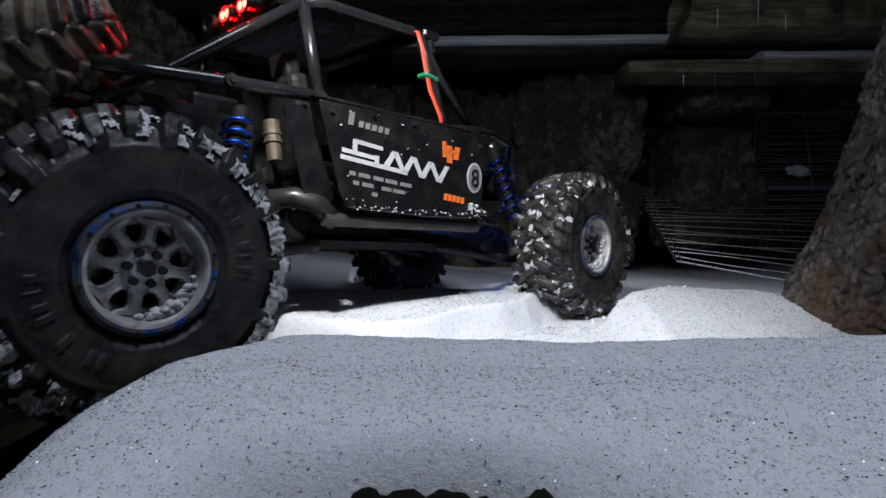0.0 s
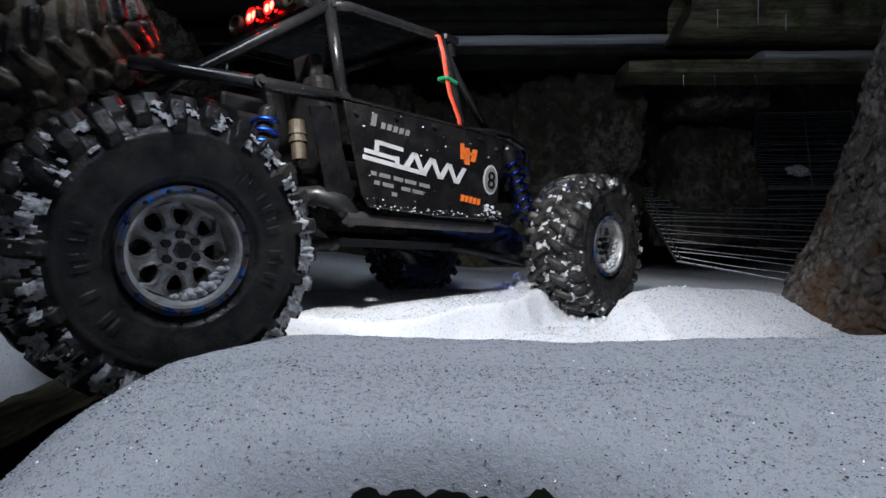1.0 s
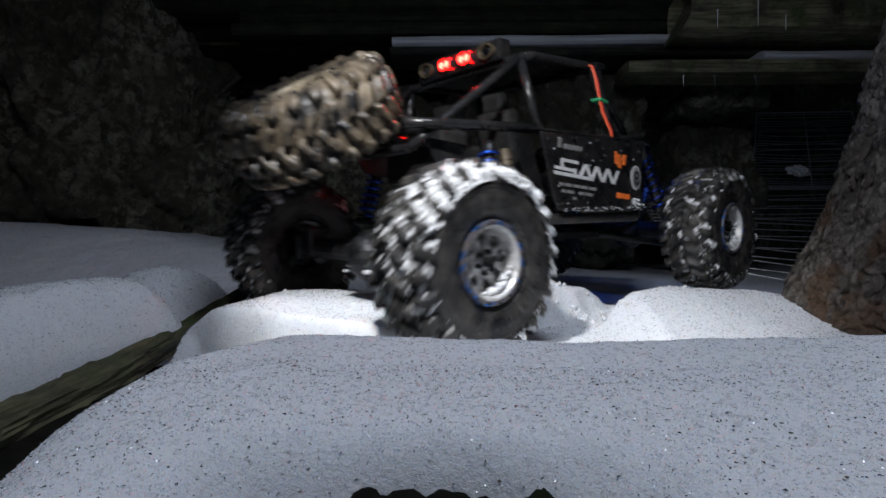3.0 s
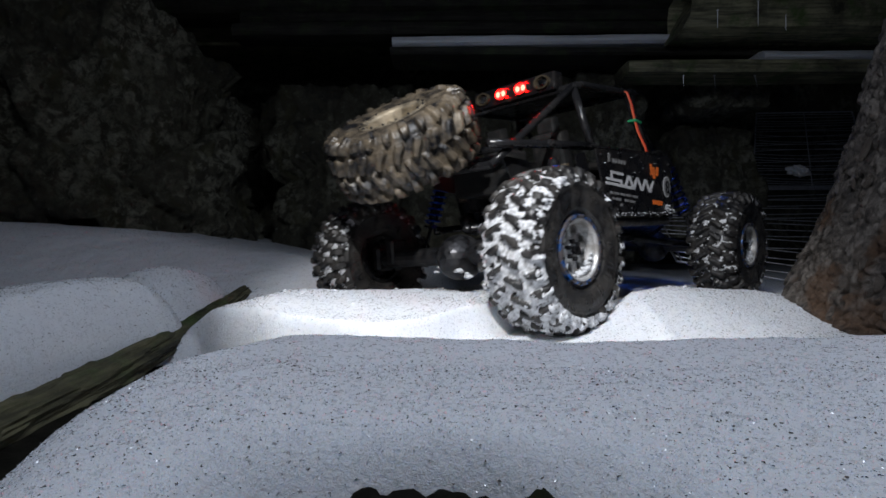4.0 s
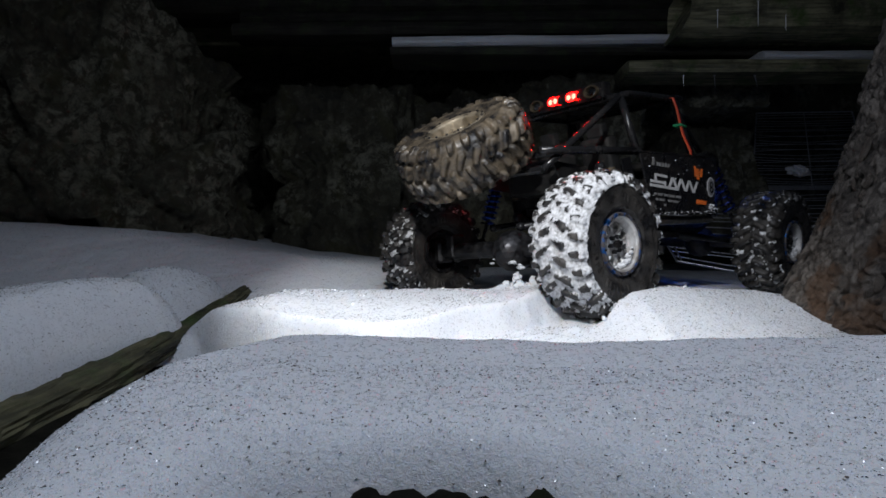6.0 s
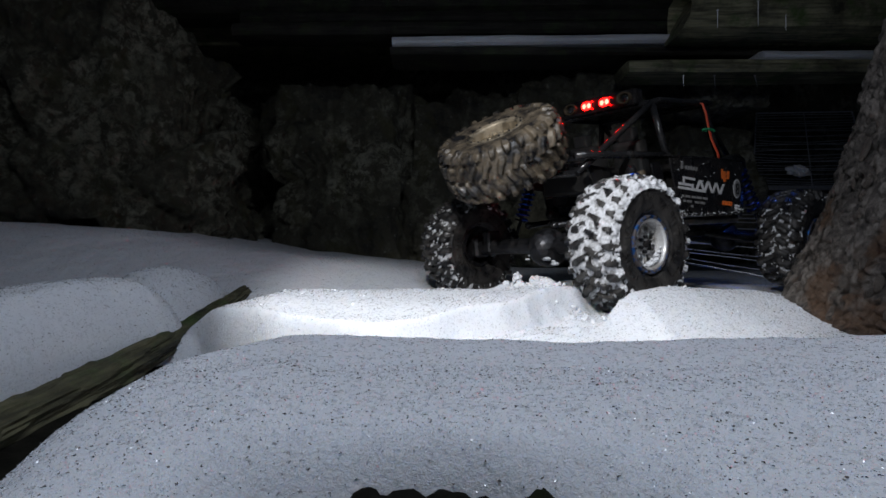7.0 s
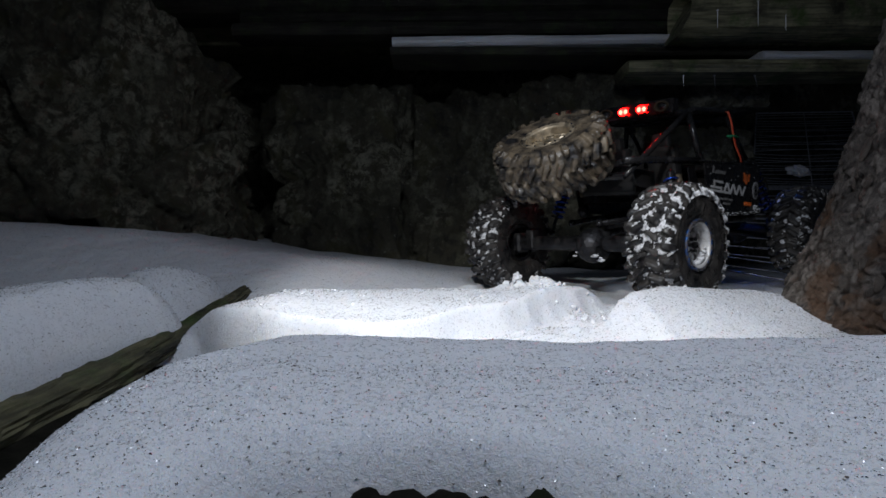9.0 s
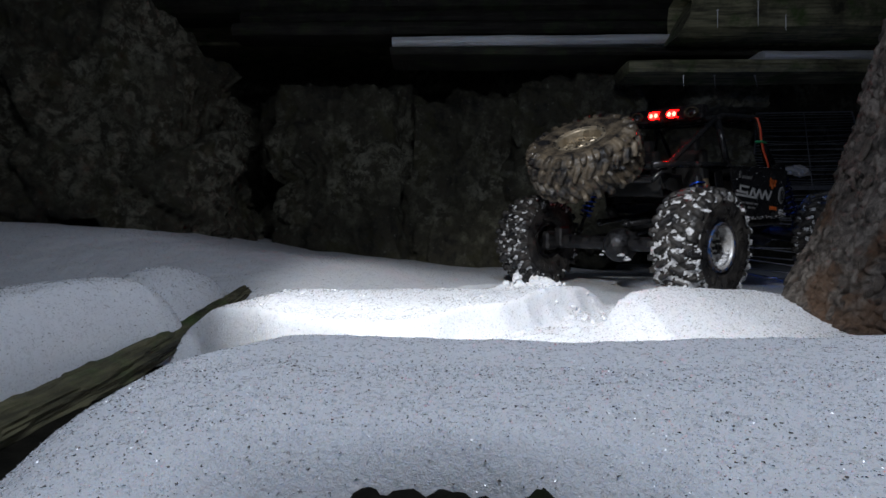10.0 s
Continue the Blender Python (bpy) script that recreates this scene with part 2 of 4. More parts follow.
# travel of the wheels on their springs: time, rear right, rear left, front right, front left
SPRINGS = [
    (0.0, -0.0024, 0.0024, 0.0077, 0.0031),
    (0.5, -0.0004, 0.0028, 0.0078, 0.0031),
    (1.0, 0.0017, 0.0039, 0.0099, 0.0040),
    (1.5, -0.0008, 0.0064, 0.0087, 0.0035),
    (2.0, -0.0031, 0.0106, 0.0098, 0.0039),
    (2.5, -0.0030, 0.0052, 0.0082, 0.0033),
    (2.7, -0.0035, 0.0012, 0.0086, 0.0034),
    (3.8, 0.0016, -0.0031, -0.0012, -0.0005),
    (4.0, 0.0010, -0.0039, -0.0114, -0.0046),
    (4.5, 0.0009, -0.0047, -0.0173, -0.0069),
    (5.0, 0.0021, -0.0047, -0.0179, -0.0072),
    (5.5, 0.0033, -0.0039, -0.0118, -0.0047),
    (5.7, 0.0033, -0.0039, -0.0118, -0.0047),
    (7.0, 0.0044, -0.0047, -0.0072, -0.0029),
    (7.5, 0.0040, -0.0055, -0.0044, -0.0018),
    (8.0, 0.0045, -0.0054, -0.0027, -0.0011),
    (8.5, 0.0031, -0.0064, -0.0017, -0.0007),
    (9.0, 0.0028, -0.0060, -0.0011, -0.0004),
    (9.5, 0.0037, -0.0065, -0.0007, -0.0003),
    (10.0, 0.0037, -0.0078, -0.0006, -0.0002),
]
HUBS = {"rr": (-0.166, -0.117), "fr": (0.183, -0.110), "rl": (-0.166, 0.117), "fl": (0.183, 0.110)}
SPRING_OF = {"rr": 1, "rl": 2, "fr": 3, "fl": 4}
TYRE_R = 0.0622

# ---- snow ----
def wheel_track(key, first):
    """Where a wheel touches the snow, from the given time on."""
    hx, hy = HUBS[key]
    return [m @ Vector((hx, hy, row[SPRING_OF[key]] - TYRE_R)) for (t, m), row in zip(DRIVE, SPRINGS) if t >= first]


RIGHT_TRACK = wheel_track("rr", 0.0) + wheel_track("fr", 7.5)
LEFT_TRACK = wheel_track("rl", 4.0) + wheel_track("fl", 7.5)


def track_field(X, Y, track):
    """Distance from a wheel track, and the track's level at the nearest place."""
    best = np.full(X.shape, 9.0)
    level = np.zeros(X.shape)
    side = np.zeros(X.shape)
    for a, b in zip(track, track[1:]):
        d = b - a
        l2 = d.x * d.x + d.y * d.y
        if l2 < 1e-7:
            continue
        s = np.clip(((X - a.x) * d.x + (Y - a.y) * d.y) / l2, 0, 1)
        dist = np.hypot(X - a.x - s * d.x, Y - a.y - s * d.y)
        near = dist < best
        best = np.where(near, dist, best)
        level = np.where(near, a.z + s * d.z, level)
        side = np.where(near, d.x * (Y - a.y) - d.y * (X - a.x), side)
    return best, level, side


def bump2(X, Y, cx, cy, rx, ry, turn=0.0):
    c, s = math.cos(turn), math.sin(turn)
    u, w = (X - cx) * c + (Y - cy) * s, -(X - cx) * s + (Y - cy) * c
    return np.exp(-((u / rx) ** 2 + (w / ry) ** 2))


def wobble(X, Y, scale, seed):
    rng = np.random.RandomState(seed)
    out = np.zeros(X.shape)
    for i in range(14):
        a = rng.uniform(0, 2 * math.pi)
        k = scale * rng.uniform(0.5, 2.2)
        out += np.sin(k * (X * math.cos(a) + Y * math.sin(a)) + rng.uniform(0, 6.28)) / (0.5 + k / scale)
    return out / 6


def snow_height(X, Y):
    # the far bank, higher beside the boulder
    back = np.interp(X, [-1.5, -0.68, -0.465, -0.30, -0.125, 0.014, 0.084, 0.30, 0.52, 1.5],
                     [0.16, 0.112, 0.098, 0.068, 0.050, 0.031, 0.026, 0.026, 0.012, 0.01])
    low = 0.004 - 0.05 * smooth01((0.02 - X) / 0.04) * smooth01((0.42 - Y) / 0.05) * smooth01((X + 0.36) / 0.05) * smooth01((Y + 0.25) / 0.2)
    H = low + (back - low) * smooth01((Y - 0.56) / 0.27)
    # rounded bolster of snow behind the log, and a second lump past its end
    xr = np.interp(Y, [0.0, 0.10, 0.30, 0.42, 0.5], [-0.32, -0.300, -0.266, -0.236, -0.24]) + 0.006 * wobble(X, Y, 50, 21)
    zr = np.interp(Y, [0.0, 0.20, 0.34, 0.41, 0.435, 0.455], [0.036, 0.040, 0.043, 0.049, 0.038, -0.03])
    right = np.sqrt(np.clip(1 - np.clip((X - xr) / 0.042, 0, 1) ** 2, 0, 1))
    H = np.maximum(H, -0.04 + (zr + 0.04) * right * np.where(X < xr, 1 - 0.25 * smooth01((xr - X) / 0.2), 1))
    lump = np.sqrt(np.clip(1 - ((X + 0.272 + 0.010 * wobble(X, Y, 45, 25)) / 0.062) ** 2 - ((Y - 0.545) / 0.090) ** 2, 0, 1))
    H = np.where(lump > 0, np.maximum(H, -0.02 + 0.072 * lump), H)
    # the bank between the wheel tracks, cut steeply by the rut on its near side
    dist, level, side = track_field(X, Y, RIGHT_TRACK)
    yc = np.interp(X, [-0.22, -0.18, 0.06, 0.12, 0.15, 0.20, 0.30, 0.5], [0.44, 0.455, 0.525, 0.50, 0.462, 0.485, 0.535, 0.54])
    zc = np.interp(X, [-0.206, -0.195, -0.17, -0.13, 0.05, 0.09, 0.12, 0.20, 0.30, 0.38, 0.6], [-0.03, 0.008, 0.026, 0.035, 0.032, 0.039, 0.037, 0.038, 0.030, 0.014, 0.010])
    front = np.where(side > 0, 0.90 + 0.10 * smooth01((Y - yc + 0.12) / 0.12), smooth01((Y - (yc - 0.15)) / 0.15))
    behind = smooth01((yc + 0.11 - Y) / 0.11)
    ridge = np.where(zc > low, low + (zc - low) * np.where(Y < yc, front, behind), zc)
    shore = smooth01((Y - 0.400 + 0.55 * (X + 0.195) + 0.006 * wobble(X, Y, 60, 17)) / 0.025)
    ridge = np.where(side > 0, -0.05 + (ridge + 0.05) * shore, ridge)
    H = np.where((Y > 0.2) & (X > -0.21), np.maximum(H, ridge), H)
    H += wobble(X, Y, 22, 3) * 0.0022 + (wobble(X, Y, 80, 23) * 0.0022 + wobble(X, Y, 260, 24) * 0.0012) * smooth01((-0.19 - X) / 0.03)
    # ruts pressed by the wheels
    ragged = 0.005 * wobble(X, Y, 55, 5) + 0.002 * wobble(X, Y, 150, 6)
    H = np.minimum(H, level + 0.001 + smooth01((dist - np.where(side > 0, 0.018, 0.022) + ragged) / np.where(side > 0, 0.034, 0.024)) * 0.08 + np.clip(dist - 0.12, 0, 1) + 0.0022 * wobble(X, Y, 170, 19))
    dist2, level2, _ = track_field(X, Y, LEFT_TRACK)
    H = np.minimum(H, level2 + 0.001 + smooth01((dist2 - 0.024 + ragged) / 0.03) * 0.2)
    # crumbs thrown up beside the rut
    for cx, cy, h, r in ((0.070, 0.520, 0.011, 0.0045), (0.084, 0.514, 0.006, 0.006), (0.096, 0.506, 0.006, 0.007), (0.055, 0.522, 0.004, 0.008), (0.175, 0.52, 0.004, 0.010), (0.125, 0.43, 0.006, 0.006), (0.10, 0.42, 0.004, 0.005)):
        H += h * bump2(X, Y, cx, cy, r, r)
    # the near mound
    left = (X + 0.098 - 0.50 * np.clip(Y - 0.165, 0, 1) - 0.20 * np.clip(0.13 - Y, 0, 1) - 0.004 * wobble(X, Y, 40, 8)) / 0.028
    crest = 0.232 + 0.005 * wobble(X, Y, 40, 9) + 0.06 * np.clip(X - 0.2, 0, 1)
    mound = np.sqrt(np.clip(1 - np.clip(1 - left, 0, 1) ** 2, 0, 1)) * smooth01((crest + 0.08 - Y) / 0.12) * np.interp(Y, [-0.5, 0.02, 0.08, 0.12, 0.20, 0.3], [0.0, 0.020, 0.031, 0.036, 0.038, 0.038])
    mound = mound * np.interp(X, [-0.1, -0.055, -0.02, 0.03, 0.06, 0.12, 0.2, 0.4], [1.0, 1.05, 1.02, 0.985, 0.965, 1.01, 1.06, 1.08])
    H = np.where(left > 0, np.maximum(H, mound), H)
    # a melted pit close by, where the dark ground shows
    H -= 0.05 * np.exp(-(((X + 0.003) / 0.034) ** 4 + ((Y - 0.075 - 0.004 * wobble(X, Y, 190, 14)) / 0.024) ** 4))
    # fine unevenness
    H += wobble(X, Y, 120, 11) * 0.0008 + wobble(X, Y, 420, 12) * 0.0004 + wobble(X, Y, 1100, 13) * 0.00025
    return H


def ground_height(X, Y):
    H = -0.013 + 0.003 * wobble(X, Y, 60, 31) + 0.001 * wobble(X, Y, 400, 32)
    return H + (0.0375 + 0.0050 * wobble(X, Y, 310, 33) + 0.0025 * wobble(X, Y, 900, 34)) * np.exp(-(((X - 0.004) / 0.046) ** 4 + ((Y - 0.090) / 0.035) ** 4))


def grid_object(name, xs, ys, height, material):
    X, Y = np.meshgrid(xs, ys)
    Z = height(X, Y)
    co = np.stack([X, Y, Z], 2).reshape(-1, 3)
    nx, ny = len(xs), len(ys)
    i = np.arange(nx * ny).reshape(ny, nx)
    faces = np.stack([i[:-1, :-1], i[:-1, 1:], i[1:, 1:], i[1:, :-1]], 2).reshape(-1, 4)
    me = bpy.data.meshes.new(name)
    me.from_pydata(co.tolist(), [], faces.tolist())
    me.polygons.foreach_set("use_smooth", [True] * len(me.polygons))
    me.materials.append(material)
    return new(name, me)


def spaced(a, b, fine_a, fine_b, step, grow=1.12):
    mid = list(np.arange(fine_a, fine_b, step))
    lo, d = [], step
    p = fine_a
    while p > a:
        d *= grow
        p -= d
        lo.append(p)
    hi, d = [], step
    p = mid[-1]
    while p < b:
        d *= grow
        p += d
        hi.append(p)
    return lo[::-1] + mid + hi


def build_snow():
    xs = spaced(-40, 40, -0.5, 0.5, 0.0024)
    ys = spaced(-40, 40, 0.05, 0.85, 0.0020)
    ob = grid_object("snow_ground", xs, ys, snow_height, SNOW)
    tagged(ob, "old granular snow with wheel ruts and dark flecks", "snow", kind="structure")


def build_ground():
    ob = grid_object("ground", spaced(-41, 41, -0.08, 0.08, 0.0012, 1.2), spaced(-41, 41, 0.05, 0.13, 0.0012, 1.2), ground_height, SOIL)
    tagged(ob, "dark damp soil and needle litter under the snow", "ground", kind="structure")


build_snow()
build_ground()


def scatter(name, count, size, material, label, category, seed, flat, zones):
    """Small grains strewn over the snow, more of them close by."""
    rng = np.random.RandomState(seed)
    xs, ys = [], []
    for x0, x1, y0, y1, share in zones:
        n = int(count * share)
        xs.append(rng.uniform(x0, x1, n))
        ys.append(rng.uniform(y0, y1, n))
    x, y = np.concatenate(xs), np.concatenate(ys)
    z = snow_height(x[None, :], y[None, :])[0]
    n = len(x)
    keep = z > -0.010
    x, y, z = x[keep], y[keep], z[keep]
    n = len(x)
    s = size * (0.45 + 0.9 * rng.rand(n) ** 2) * np.clip(y / 0.20, 1, 2.2)
    corner = rng.normal(size=(n, 4, 3))
    corner /= np.linalg.norm(corner, axis=2, keepdims=True)
    corner[:, :, 2] *= flat
    co = np.stack([x, y, z], 1)[:, None, :] + corner * s[:, None, None] + np.array([0, 0, 1]) * (0.25 * s)[:, None, None]
    i = np.arange(n)[:, None] * 4
    faces = np.concatenate([i + np.array(f) for f in ((0, 1, 2), (0, 3, 1), (1, 3, 2), (2, 3, 0))], 0)
    me = bpy.data.meshes.new(name)
    me.from_pydata(co.reshape(-1, 3).tolist(), [], faces.tolist())
    me.materials.append(material)
    tagged(new(name, me), label, category, kind="stuff")


ZONES = ((-0.11, 0.16, 0.08, 0.16, 0.22), (-0.11, 0.30, 0.14, 0.26, 0.30), (-0.42, -0.19, 0.22, 0.66, 0.26), (-0.2, 0.4, 0.36, 0.56, 0.16), (-0.5, 0.3, 0.5, 0.8, 0.06))
scatter("ice_grains", 260000, 0.00022, ICE, "glittering ice crystals strewn over the old snow", "ice grains", 41, 1.0, ZONES)
scatter("needle_litter", 26000, 0.00038, LITTER, "dark specks of bark and needle litter on snow", "litter", 42, 0.6, ZONES)
scatter("needle_litter", 20000, 0.00032, LITTER, "dark grit on the snow along the log and rut", "litter", 43, 0.6, ((-0.42, -0.19, 0.22, 0.66, 0.7), (-0.2, 0.4, 0.36, 0.56, 0.3)))


scatter("needle_litter", 9000, 0.00026, LITTER, "fine dark grit on the far snow bank", "litter", 44, 0.6, ((-0.75, -0.1, 0.55, 0.95, 1.0),))


def snow_crumbs():
    """Broken lumps of snow along the edge of the rut."""
    rng = random.Random(9)
    bm = bmesh.new()
    spots = [(0.068, 0.520, 0.0034, 9, 0.004), (0.085, 0.512, 0.0026, 9, 0.006), (0.10, 0.500, 0.0025, 10, 0.012), (0.155, 0.512, 0.0022, 10, 0.02), (0.03, 0.44, 0.0016, 14, 0.03), (0.12, 0.43, 0.002, 10, 0.02), (0.105, 0.475, 0.0024, 26, 0.018), (0.075, 0.505, 0.0028, 16, 0.012), (0.17, 0.50, 0.0018, 18, 0.02), (-0.05, 0.50, 0.0016, 16, 0.05)] + [(-0.08 + 0.045 * i, 0.238, 0.0012, 9, 0.02) for i in range(8)]
    for cx, cy, r, n, spread in spots:
        for i in range(n):
            x, y = cx + rng.gauss(0, spread), cy + rng.gauss(0, spread * 0.6)
            z = float(snow_height(np.array([[x]]), np.array([[y]]))[0, 0])
            s = r * rng.uniform(0.35, 1.0)
            made = bmesh.ops.create_icosphere(bm, subdivisions=3, radius=s, matrix=Matrix.Translation((x, y, z + 0.1 * s)))
            for vert in made["verts"]:
                d = vert.co - Vector((x, y, z))
                vert.co += d * 0.9 * noise.fractal(vert.co * 330, 0.8, 2, 4)
    tagged(part("snow_crumbs", bm, SNOW, smooth=True), "broken white snow crumbs along the wheel rut", "snow crumbs", kind="stuff")


snow_crumbs()


# ---- boulders ----
def boulder(name, centre, half, seed, label, sub=5, rough=0.10, square=0.45, turn=0.0, cuts=()):
    """A broken limestone block: flat facets at two sizes, cracks between them, a pitted skin; cuts are (normal, offset)."""
    bm = bmesh.new()
    bmesh.ops.create_icosphere(bm, subdivisions=sub, radius=1)
    off = Vector((seed * 7.3, seed * 3.1, seed * 5.7))
    cuts = [(Vector(n).normalized(), o) for n, o in cuts]

    def facet(p):
        dist, pts = noise.voronoi(p)
        tilt = noise.noise_vector(pts[0] * 3.3)
        return tilt.dot(p - pts[0]) + 0.45 * noise.noise(pts[0] * 5.1), min(1.0, (dist[1] - dist[0]) * 7)

    for vert in bm.verts:
        p = vert.co.normalized()
        m = max(abs(p.x), abs(p.y), abs(p.z))
        p = p * (1 - square) + p / m * square * 0.86
        q = Vector((p.x * half[0], p.y * half[1], p.z * half[2]))
        for n, o in cuts:
            over = q.dot(n) - o
            if over > 0:
                q -= n * over
        bent = q + noise.noise_vector(q * 7 + off) * 0.03
        big, crack = facet(bent * 5.2 + off)
        small, _ = facet(bent * 19 + off)
        mid = noise.fractal(q * 24 + off, 0.65, 2.1, 5)
        d = rough * (0.75 * big + 0.24 * small + 0.16 * mid - 0.10 * (1 - crack))
        vert.co = q + p.normalized() * d
    ob = part(name, bm, ROCK, smooth=True)
    ob.matrix_world = pose(*centre, 0, 0, turn)
    return tagged(ob, label, "boulder", "boulders under the deck")


boulder("boulder", (-0.88, 1.24, 0.20), (0.50, 0.27, 0.47), 1, "large grey weathered limestone boulder rising from the snow", 7, 0.13, 0.55, 0, [((0.57, 0, 0.82), 0.40), ((0.986, 0, 0.164), 0.415)])
boulder("boulder", (-0.46, 1.62, 0.30), (0.06, 0.10, 0.24), 7, "narrow dark limestone block wedged behind larger boulders")
boulder("boulder", (-0.235, 1.44, 0.19), (0.19, 0.19, 0.32), 2, "dark grey limestone boulder with a rough cracked face", 6, 0.09, 0.7, -8)
boulder("boulder", (0.055, 1.47, 0.18), (0.18, 0.18, 0.32), 3, "dark grey limestone boulder with stained flat face", 6, 0.09, 0.7, 6)
boulder("boulder", (0.31, 1.40, 0.25), (0.19, 0.15, 0.27), 4, "dark limestone boulder half hidden in shade", 6, 0.09, 0.5)
boulder("boulder", (0.67, 1.44, 0.23), (0.13, 0.12, 0.17), 5, "dark limestone block under the timber deck", 5, 0.08, 0.5)
boulder("boulder", (0.67, 1.38, 0.425), (0.12, 0.11, 0.032), 6, "flat stone slab lying on a dark boulder", 5, 0.04, 0.6)


# ---- walls that close the dark space behind and the deck above ----
def dark_wall(name, cx, cy, cz, sx, sy, sz):
    bm = bmesh.new()
    box(bm, cx, cy, cz, sx, sy, sz)
    bmesh.ops.subdivide_edges(bm, edges=bm.edges, cuts=18, use_grid_fill=True)
    for vert in bm.verts:
        vert.co += Vector((0, 0.10, 0)) * noise.fractal(vert.co * 3, 0.9, 2, 4)
    tagged(part(name, bm, EARTH, smooth=True), "dark earth and stone bank under the deck", "wall", kind="structure")


dark_wall("wall_back", 0.2, 2.35, 0.5, 5.0, 0.3, 1.8)


def build_deck():
    bm = bmesh.new()
    for i in range(9):
        box(bm, 0.3, 1.55 + i * 0.155, 0.80 + 0.004 * (i % 3), 4.0, 0.14, 0.035, bevel=0.004)
    tagged(part("ceiling", bm, BEAM), "underside of a dark timber deck", "ceiling", kind="structure")


build_deck()


# ---- beams, each with its own bent and chipped outline ----
def beam(name, p, q, height, depth, label, seed, round_=0.35, material=BEAM, slant=0.0):
    p, q = Vector(p), Vector(q)
    n, seg = 60, 16
    bm = bmesh.new()
    rings = []
    for i in range(n + 1):
        c = p.lerp(q, i / n)
        ring = []
        for k in range(seg):
            a = 2 * math.pi * k / seg
            ca, sa = math.cos(a), math.sin(a)
            m = max(abs(ca), abs(sa))
            u, w = ca * round_ + ca / m * (1 - round_), sa * round_ + sa / m * (1 - round_)
            r = 1 + 0.10 * noise.fractal(Vector((c.x * 5 + seed, k * 0.6, seed)), 0.8, 2, 4)
            shift = slant * (w * 0.5 + 0.5) if i == 0 else 0
            ring.append(bm.verts.new((c.x + shift, c.y + u * depth / 2 * r, c.z + w * height / 2 * r)))
        rings.append(ring)
    for a, b in zip(rings, rings[1:]):
        for k in range(seg):
            bm.faces.new((a[k], a[(k + 1) % seg], b[(k + 1) % seg], b[k]))
    bm.faces.new(rings[0][::-1])
    bm.faces.new(rings[-1])
    return tagged(part(name, bm, material, smooth=False), label, "beam", "deck timbers")


beam("timber_log", (0.470, 1.15, 0.548), (1.50, 1.12, 0.548), 0.098, 0.12, "thick mossy log with a slant-cut end", 1, 0.6, slant=0.055)
beam("timber_beam", (0.385, 1.20, 0.449), (1.50, 1.18, 0.447), 0.028, 0.10, "weathered greenish timber beam with nails below", 2)
beam("timber_beam", (-0.115, 1.26, 0.500), (0.72, 1.25, 0.494), 0.018, 0.12, "thin grey weathered board, coloured dark for the deck's shade", 3, material=SHADED_BOARD)
beam("timber_beam", (-0.50, 1.42, 0.640), (0.90, 1.40, 0.640), 0.045, 0.10, "round deck timber coloured dark for deep shade", 5, 0.8, material=SHADED_BOARD)
beam("timber_beam", (-0.50, 1.36, 0.592), (0.62, 1.34, 0.592), 0.035, 0.09, "deck timber coloured dark for deep shade", 6, 0.6, material=SHADED_BOARD)
beam("timber_beam", (-0.90, 1.48, 0.700), (1.40, 1.46, 0.700), 0.06, 0.12, "high round deck timber coloured dark for shade", 8, 0.8, material=SHADED_BOARD)


def snow_strip(p, q, h, d, label, seed):
    ob = beam("snow_strip", p, q, h, d, label, seed, 0.75, SNOW)
    tagged(ob, label, "snow", "snow on the deck")


snow_strip((-0.11, 1.24, 0.518), (0.50, 1.24, 0.526), 0.026, 0.09, "narrow strip of snow lying on a dark board", 11)
snow_strip((0.665, 1.19, 0.472), (1.50, 1.19, 0.472), 0.026, 0.08, "narrow strip of snow lying between two timbers", 12)


def nail(x, y, z, length, lean=0.0):
    bm = bmesh.new()
    rod(bm, (0, 0, 0), (lean, 0, -length), 0.0013, 6, 0.0004)
    rod(bm, (0, 0, 0), (0, 0, 0.001), 0.0028, 8)
    ob = tagged(part("nail", bm, WIRE), "thin bare nail sticking out of the timber", "nail", "nails in the timbers")
    ob.matrix_world = pose(x, y, z)


for x, z, length, lean in ((0.505, 0.434, 0.022, 0.0), (0.57, 0.434, 0.026, 0.002), (0.655, 0.434, 0.024, 0.006)):
    nail(x, 1.17, z, length, lean)
for x, z, length in ((0.535, 0.535, 0.034), (0.614, 0.552, 0.048), (0.668, 0.540, 0.044)):
    nail(x, 1.085, z, length)


